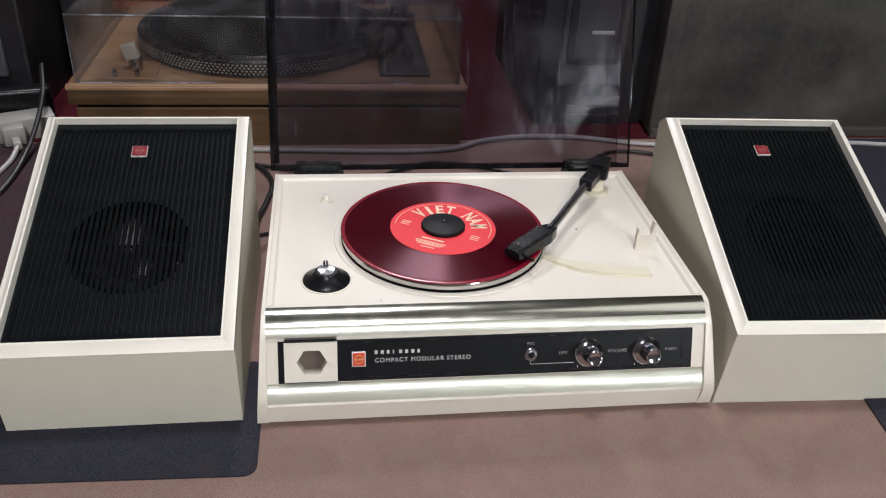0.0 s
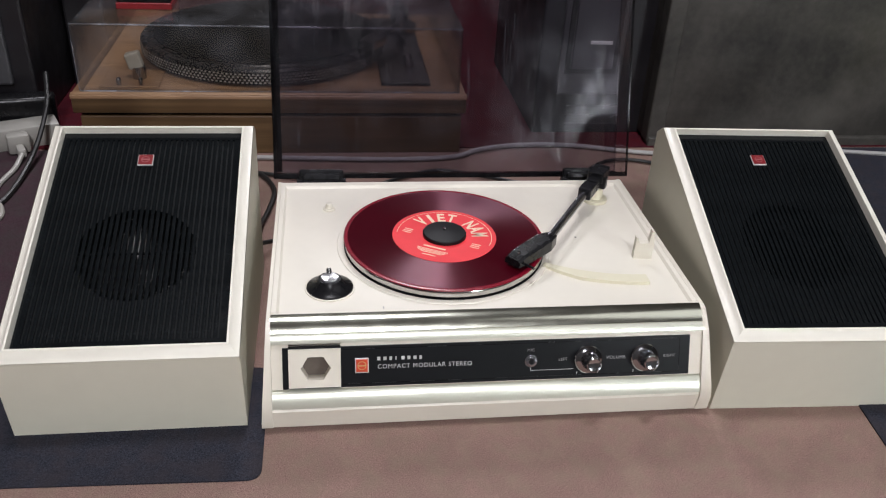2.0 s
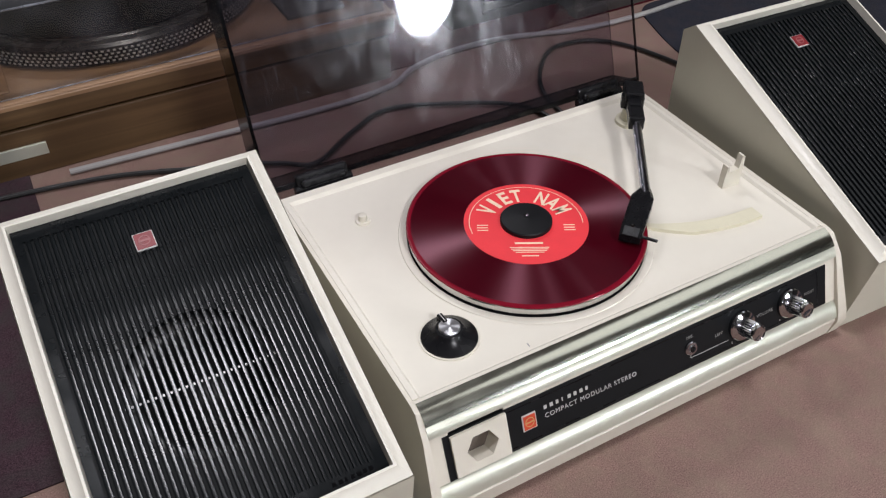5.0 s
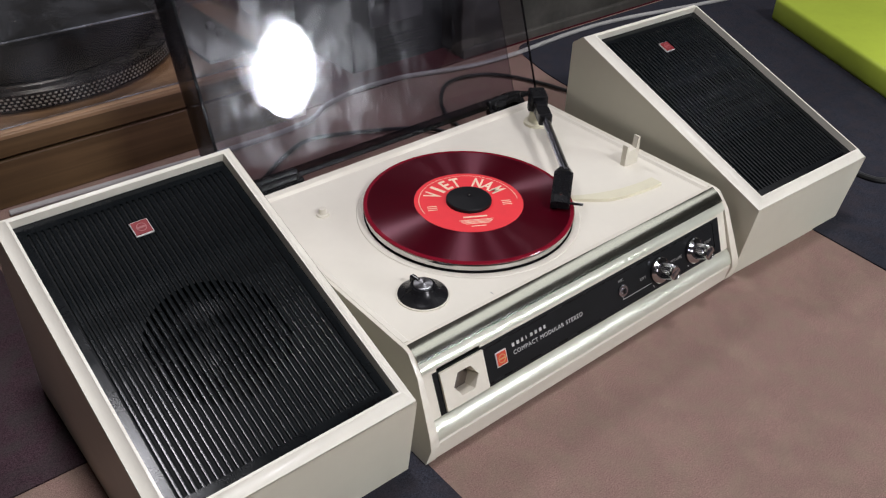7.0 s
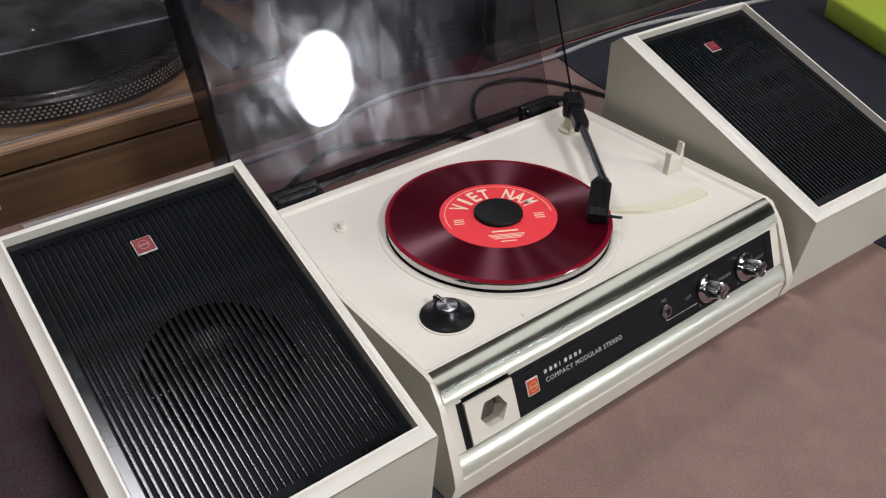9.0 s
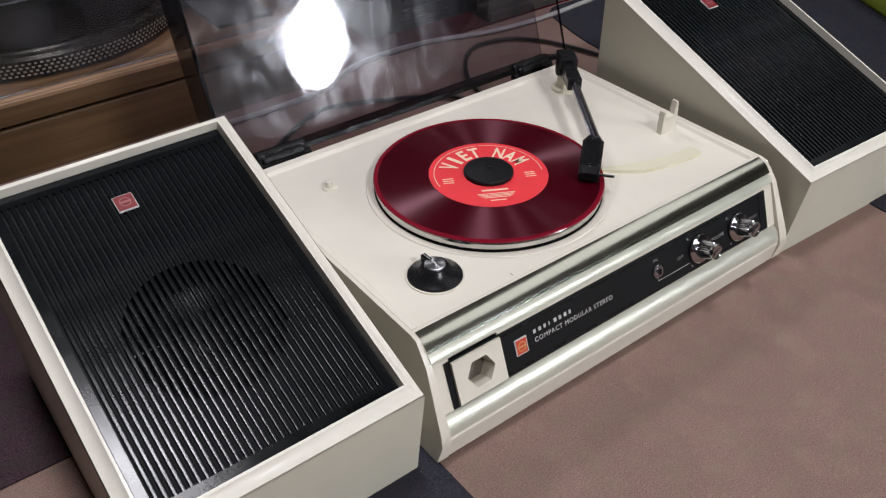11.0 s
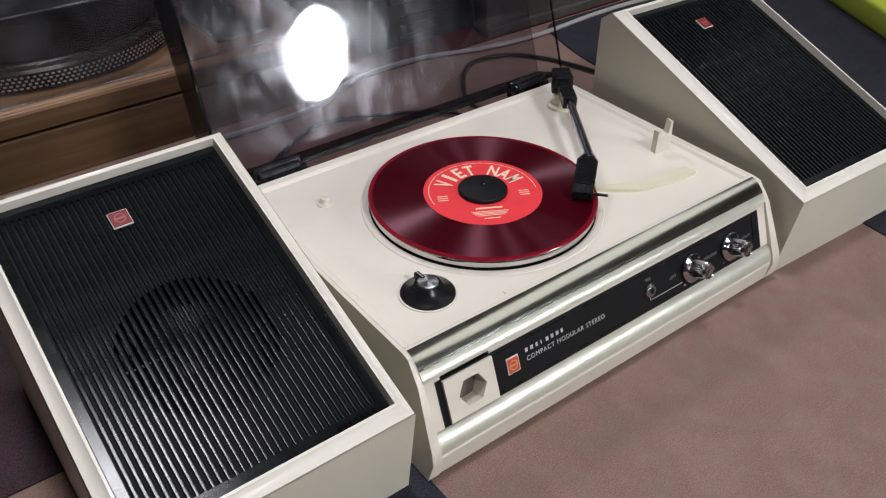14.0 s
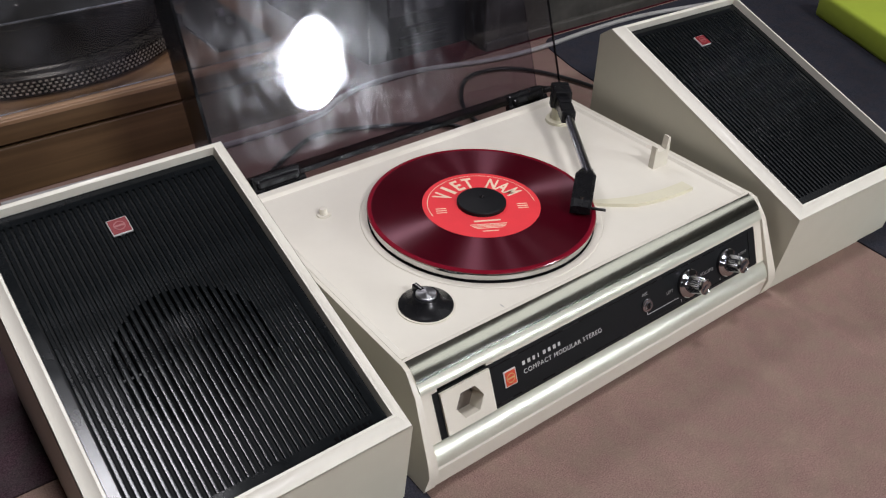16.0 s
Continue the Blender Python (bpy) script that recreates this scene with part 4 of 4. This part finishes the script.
    for q in (-0.0035,):
        lathe(bm, [(0.0036, 0.0036), (0.0036, 0.0039), (0.0030, 0.0039), (0.0030, 0.0036)], 20, S @ Matrix.Translation((q, 0.20075, z0)))
    part("badge_mark", bm, BADGEMARK, bg)
    sp.matrix_world = m
    return sp


left_sp = loudspeaker(Matrix.Translation((-0.2715, -0.0005, 0.0)), "ivory wedge loudspeaker with a black ribbed grille on the carpet")
copy_thing(left_sp, pose(0.2720, -0.0075, 0.0, 0, 0, -2.2))

# ---- the wooden turntable behind ----
def turntable():
    tt = thing("turntable", "walnut-veneered hi-fi turntable under a dusty clear cover", "turntable", Matrix.Translation((-0.185, 0.69, 0)))
    inv = tt.matrix_world.inverted()

    def put(name, bm, material, parent=tt, label="", smooth=False):
        ob = part(name, bm, material, None, label, smooth)
        ob.parent, ob.matrix_parent_inverse = parent, inv if parent is tt else Matrix()
        return ob

    X0, X1, Y0, Y1 = -0.424, 0.054, 0.503, 0.875
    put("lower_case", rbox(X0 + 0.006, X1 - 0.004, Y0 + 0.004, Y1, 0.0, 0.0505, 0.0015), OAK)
    put("shadow_gap", rbox(X0 + 0.012, X1 - 0.01, Y0 + 0.010, Y1 - 0.01, 0.0500, 0.0565, 0.0005, 1), BLACK)
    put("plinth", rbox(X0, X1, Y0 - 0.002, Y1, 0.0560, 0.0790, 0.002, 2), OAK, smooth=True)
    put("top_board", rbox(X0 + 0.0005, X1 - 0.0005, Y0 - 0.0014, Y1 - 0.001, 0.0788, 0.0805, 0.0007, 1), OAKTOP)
    bm = bmesh.new()
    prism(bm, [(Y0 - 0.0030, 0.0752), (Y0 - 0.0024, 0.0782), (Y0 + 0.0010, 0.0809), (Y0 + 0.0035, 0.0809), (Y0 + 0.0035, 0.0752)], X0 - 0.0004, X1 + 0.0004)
    put("edge_moulding", bm, OAKTOP, label="pale front edge")
    pl = put("name_plate", rbox(-0.388, -0.311, Y0 + 0.0018, Y0 + 0.0045, 0.0205, 0.0335, 0.0006, 1), SILVER, label="silver name plate")
    P = Matrix.Translation((-0.205, 0.690, 0.0805))
    bm = bmesh.new()
    lathe(bm, [(0.0, 0.002), (0.158, 0.002), (0.166, 0.004), (0.1655, 0.020), (0.162, 0.0225), (0.152, 0.0225), (0.150, 0.0240), (0.0, 0.0240)], 128, P)
    put("platter", bm, BLACK, label="black platter with silver strobe dots", smooth=True)
    bm = bmesh.new()
    for row, z in enumerate((0.0065, 0.0100, 0.0135, 0.0170)):
        cnt = 190
        for k in range(cnt):
            a = 2 * math.pi * (k + 0.5 * (row % 2)) / cnt
            if math.sin(a) > 0.5:
                continue
            c = Matrix.Rotation(a, 4, "Z") @ Matrix.Translation((0.1662, 0, z))
            q = [P @ (c @ Vector(v)) for v in ((0, -0.0014, -0.0010), (0, 0.0014, -0.0010), (0, 0.0014, 0.0010), (0, -0.0014, 0.0010), (0.0006, 0, 0))]
            vs = [bm.verts.new(v) for v in q]
            for i in range(4):
                bm.faces.new((vs[i], vs[(i + 1) % 4], vs[4]))
    tagged(put("strobe_dots", bm, mat("strobe_print", (0.34, 0.33, 0.31), 0.5, 0.2, vary=0.5, scale=25)), kind="stuff")
    bm = bmesh.new()
    lathe(bm, [(0.0, 0.0245), (0.148, 0.0245), (0.148, 0.0262), (0.050, 0.0262), (0.050, 0.0266), (0.0, 0.0266)], 96, P)
    put("platter_mat", bm, HOLE)
    bm = bmesh.new()
    lathe(bm, [(0.003, 0.0262), (0.003, 0.036), (0.0, 0.037)], 16, P)
    put("spindle", bm, CHROME)
    # control corner
    bm = rbox(-0.009, 0.009, -0.006, 0.006, 0.016, 0.036, 0.002, 2, Matrix.Translation((-0.350, 0.553, 0.0805)) @ Matrix.Rotation(radians(-14), 4, "Y"))
    put("stylus_lamp", bm, WHITE, label="white cap")
    bm = bmesh.new()
    lathe(bm, [(0.0, 0.002), (0.0085, 0.002), (0.008, 0.017), (0.0, 0.017)], 20, Matrix.Translation((-0.352, 0.553, 0.0805)))
    put("lamp_post", bm, STEEL, smooth=True)
    put("switch_plate", rbox(-0.395, -0.325, 0.522, 0.585, 0.0803, 0.0828, 0.001, 1), OAKTOP)
    for bx in (-0.372, -0.346):
        bm = bmesh.new()
        lathe(bm, [(0.003, 0.0), (0.003, 0.007), (0.0022, 0.009), (0.0, 0.0095)], 14, Matrix.Translation((bx, 0.527, 0.0827)))
        put("push_button", bm, CHROME, smooth=True)
    # tonearm board
    put("arm_board", rbox(-0.052, 0.012, 0.535, 0.83, 0.0803, 0.0848, 0.001, 1), DARKBOX)
    bm = bmesh.new()
    for y in (0.585, 0.612):
        lathe(bm, [(0.0, 0.0), (0.006, 0.0), (0.006, 0.010), (0.0045, 0.0125), (0.0, 0.013)], 20, Matrix.Translation((-0.012, y, 0.0847)))
    put("speed_knobs", bm, STEEL, smooth=True)
    bm = bmesh.new()
    lathe(bm, [(0.0, 0.0), (0.026, 0.0), (0.026, 0.010), (0.014, 0.014), (0.014, 0.034), (0.0, 0.034)], 32, Matrix.Translation((-0.012, 0.765, 0.0847)))
    put("arm_pillar", bm, STEEL, smooth=True)
    bm = bmesh.new()
    tube(bm, smooth_path([(-0.012, 0.80, 0.121), (-0.012, 0.765, 0.121), (-0.016, 0.69, 0.120), (-0.048, 0.63, 0.116)], 6), 0.0045, 10)
    put("arm_tube", bm, STEEL, smooth=True)
    put("headshell", rbox(-0.012, 0.012, -0.022, 0.016, -0.008, 0.004, 0.001, 1, Matrix.Translation((-0.058, 0.617, 0.115)) @ Matrix.Rotation(radians(-30), 4, "Z")), STEEL)
    # clear cover
    CX0, CX1, CY0, CY1, ZT, T = X0 + 0.010, X1 - 0.008, 0.510, 0.868, 0.163, 0.003
    cover = put("cover", rbox(CX0, CX1, CY0, CY1, ZT - T, ZT, 0.0008, 1), CLEAR, label="dusty clear acrylic cover")
    for b in ((CX0, CX1, CY0, CY0 + T), (CX0, CX1, CY1 - T, CY1), (CX0, CX0 + T, CY0 + T, CY1 - T), (CX1 - T, CX1, CY0 + T, CY1 - T)):
        put("cover_side", rbox(*b, 0.0807, ZT - T - 0.0001, 0.0005, 1), CLEAR, cover)
    EDGE = smoked("acrylic_edge", (0.75, 0.75, 0.73), 0.05, 0.22)
    for b in ((CX0, CX1, CY0 - 0.0012, CY0 - 0.0001, ZT - 0.0016, ZT), (CX0, CX1, CY0 - 0.0012, CY0 - 0.0001, 0.0806, 0.0820), (CX0 - 0.0010, CX0 - 0.0001, CY0, CY0 + 0.003, 0.0822, ZT)):
        put("cover_edge", rbox(*b, 0.0003, 1), EDGE, cover)
    return tt


turntable()


def cover_box():
    t = thing("small_case", "small black case with a red base on the clear cover", "case", Matrix.Translation((-0.34, 0.60, 0.1632)))
    part("base", rbox(-0.033, 0.033, -0.03, 0.03, 0.0, 0.008, 0.001, 1), REDLOGO, t, "red base")
    part("shell", rbox(-0.032, 0.032, -0.029, 0.029, 0.008, 0.03, 0.002, 2), BLACK, t)


cover_box()


# ---- big cabinets behind ----
def black_speaker():
    t = thing("floor_speaker", "large black loudspeaker with a grey baffle standing on red carpet", "loudspeaker", Matrix.Translation((0.235, 0.72, 0)))
    part("cabinet", rbox(-0.075, 0.083, -0.150, 0.15, 0.0, 0.50, 0.003, 2), DARKBOX, t)
    part("baffle", rbox(-0.048, 0.040, -0.154, -0.1498, 0.058, 0.40, 0.002, 1), GREYPANEL, t, "grey baffle")
    part("baffle_recess", rbox(-0.040, 0.032, -0.1556, -0.1536, 0.088, 0.30, 0.001, 1), DARKBOX, t)
    part("baffle_panel", rbox(-0.033, 0.025, -0.1580, -0.1550, 0.096, 0.29, 0.002, 1), GREYPANEL, t)
    part("name_bar", rbox(-0.010, 0.020, -0.1595, -0.1578, 0.130, 0.1345, 0.0004, 1), PALE, t, "small silver bar")
    for z in (0.07, 0.14, 0.21):
        part("bolt", rbox(-0.0455, -0.0425, -0.1555, -0.1535, z, z + 0.003, 0.0005, 1), DARKBOX, t)
    for k in range(3):
        part("vent_slat", rbox(-0.03, 0.045, -0.1535, -0.1495, 0.012 + 0.013 * k, 0.016 + 0.013 * k, 0.0008, 1), DARKBOX, t)


def grey_cabinet():
    t = thing("grey_cabinet", "scuffed dark grey vinyl-covered cabinet standing on the carpet", "cabinet", Matrix.Translation((0.312, 0.528, 0)))
    part("case", rbox(0.0, 0.95, 0.0, 0.4, 0.004, 0.46, 0.006, 3), GREYBOX, t, smooth=True)
    part("corner_strip", rbox(-0.002, 0.022, -0.0035, 0.02, 0.006, 0.458, 0.0025, 2), GREYBOX, t, "taped corner edge")
    part("foot_rail", rbox(0.0, 0.95, -0.006, 0.012, 0.0, 0.014, 0.002, 2), GREYBOX, t)


def left_cabinet():
    t = thing("amplifier_cabinet", "black and grey cabinet standing on red carpet", "cabinet", Matrix.Translation((-0.590, 0.592, 0)))
    part("case", rbox(-0.20, 0.10, 0.0, 0.4, 0.0, 0.42, 0.004, 2), DARKBOX, t)
    part("grille_frame", rbox(-0.18, 0.075, -0.008, 0.0005, 0.06, 0.40, 0.003, 2), GREYPANEL, t)
    part("grille_cloth", rbox(-0.16, 0.045, -0.011, -0.0075, 0.085, 0.38, 0.002, 1), GREYBOX, t, "grey grille cloth")
    # Black block added to draw the dark gap between cabinet and turntable.
    t2 = thing("gap_black_block", "tall black block added for the dark gap beside the cabinet", "case", Matrix.Translation((-0.43, 0.80, 0)))
    part("shell", rbox(-0.055, 0.0, -0.06, 0.2, 0.0, 0.45, 0.004, 2), DARKBOX, t2)


black_speaker()
grey_cabinet()
left_cabinet()


def cable(name, pts, r, material, label):
    bm = bmesh.new()
    tube(bm, smooth_path(pts, 8), r, 8)
    return tagged(part(name, bm, material, smooth=True), label, "cable")


cable("cable", [(-0.30, 0.490, 0.004), (-0.17, 0.484, 0.004), (-0.04, 0.478, 0.004), (0.038, 0.485, 0.004), (0.078, 0.508, 0.004), (0.137, 0.522, 0.004), (0.208, 0.519, 0.004), (0.294, 0.496, 0.004), (0.38, 0.490, 0.004), (0.495, 0.498, 0.004), (0.60, 0.494, 0.004), (0.766, 0.463, 0.004), (1.0, 0.42, 0.004)], 0.0030, GREYCABLE, "grey cable running along the carpet edge")
cable("cable", [(-0.42, 0.482, 0.004), (-0.338, 0.475, 0.004), (-0.265, 0.463, 0.004), (-0.205, 0.442, 0.004), (-0.155, 0.426, 0.004), (-0.117, 0.406, 0.004), (-0.087, 0.391, 0.004), (-0.035, 0.424, 0.004), (0.015, 0.445, 0.004), (0.076, 0.424, 0.004), (0.128, 0.396, 0.004), (0.152, 0.366, 0.004), (0.160, 0.31, 0.006), (0.158, 0.259, 0.03)], 0.0024, BLACKCABLE, "black cable lying behind the player")
cable("cable", [(0.350, 0.36, 0.004), (0.341, 0.393, 0.004), (0.323, 0.435, 0.004), (0.293, 0.466, 0.004), (0.245, 0.472, 0.004), (0.205, 0.440, 0.004), (0.178, 0.393, 0.004), (0.172, 0.33, 0.005), (0.168, 0.259, 0.028)], 0.0024, BLACKCABLE, "black cable lying behind the player")
cable("cable", [(-0.225, 0.45, 0.004), (-0.20, 0.435, 0.004), (-0.184, 0.395, 0.004), (-0.188, 0.345, 0.004), (-0.195, 0.30, 0.008), (-0.190, 0.236, 0.03)], 0.0028, BLACKCABLE, "black cable between loudspeaker and player")
cable("cable", [(-0.192, 0.236, 0.025), (-0.182, 0.262, 0.012), (-0.172, 0.268, 0.012), (-0.160, 0.256, 0.02)], 0.0024, BLACKCABLE, "short black cable joining loudspeaker and player")
cable("cable", [(0.452, 0.03, 0.004), (0.46, -0.005, 0.004), (0.50, -0.02, 0.004), (0.58, -0.01, 0.004)], 0.0035, BLACKCABLE, "black cable end lying on dark carpet")


def power_strip():
    t = thing("power_strip", "off-white power strip with a plug on the carpet", "power strip", pose(-0.505, 0.536, 0, 0, 0, 24))
    part("body", rbox(-0.09, 0.048, -0.018, 0.018, 0.0, 0.028, 0.003, 2), WHITE, t, smooth=True)
    pg = part("plug", rbox(-0.016, 0.010, -0.036, -0.0185, 0.002, 0.026, 0.004, 2), WHITE, t, smooth=True)
    part("plug_neck", rbox(-0.008, 0.002, -0.056, -0.035, 0.005, 0.016, 0.003, 2), WHITE, pg)
    t = thing("power_adapter", "black rounded power adapter lying behind the power strip", "adapter", pose(-0.525, 0.568, 0, 0, 0, 12))
    part("body", rbox(-0.07, 0.06, -0.012, 0.016, 0.0, 0.052, 0.007, 3), BLACK, t, smooth=True)


power_strip()
cable("cable", [(-0.486, 0.484, 0.010), (-0.487, 0.455, 0.005), (-0.492, 0.40, 0.004), (-0.47, 0.33, 0.004), (-0.55, 0.28, 0.004)], 0.003, WHITE, "white mains cable lying on the carpet")
cable("cable", [(-0.475, 0.590, 0.075), (-0.465, 0.535, 0.048), (-0.470, 0.46, 0.012), (-0.48, 0.36, 0.004), (-0.53, 0.33, 0.004)], 0.003, BLACKCABLE, "black mains cable lying on the carpet")


def lime_box():
    t = thing("lime_case", "lime-green plastic case lying on the dark carpet", "case", pose(0.860, 0.080, 0, 0, 0, 62))
    part("shell", rbox(-0.235, 0.225, -0.175, 0.175, 0.0, 0.036, 0.006, 3), LIME, t, smooth=True)
    part("lip", rbox(-0.12, -0.02, 0.06, 0.14, 0.0362, 0.041, 0.002, 2), LIME, t, smooth=True)


lime_box()


def spot_lamp():
    # Unseen source known by its reflection in the lid; housing and stand added.
    t = thing("lid_reflection_lamp", "unseen bright oval light that the lid reflects, on an added black stand", "lamp", Matrix.Translation((1.18, -2.20, 0)))
    hm = Matrix.Translation((-1.18, 2.20, 0)) @ look((1.208, -2.19, 0.768), (0, 0.28, 0.15)) @ Matrix.Rotation(radians(-26), 4, "Z") @ Matrix.Diagonal((0.86, 1.36, 1, 1))
    bm = bmesh.new()
    lathe(bm, [(0.0, 0.0), (0.140, 0.0), (0.140, -0.004), (0.0, -0.004)], 40, hm)
    part("lens", bm, glow("lamp_glow", (0.90, 0.95, 1.0), 95), t, "glowing lens")
    bm = bmesh.new()
    lathe(bm, [(0.155, -0.006), (0.158, 0.004), (0.150, 0.06), (0.03, 0.09), (0.0, 0.09)], 40, hm)
    part("housing", bm, BLACK, t)
    bm = bmesh.new()
    tube(bm, [hm @ Vector((0, 0, 0.07)), (hm @ Vector((0, 0, 0.07))) * 1.0 - Vector((0, 0, 0.3)), Vector(((hm @ Vector((0, 0, 0.07))).x, (hm @ Vector((0, 0, 0.07))).y, 0.012))], 0.012, 12)
    part("pole", bm, BLACK, t)
    bm = bmesh.new()
    lathe(bm, [(0.0, 0.0), (0.14, 0.0), (0.14, 0.008), (0.02, 0.016), (0.0, 0.016)], 40, Matrix.Translation(((hm @ Vector((0, 0, 0.07))).x, (hm @ Vector((0, 0, 0.07))).y, 0)))
    part("base", bm, BLACK, t)


spot_lamp()
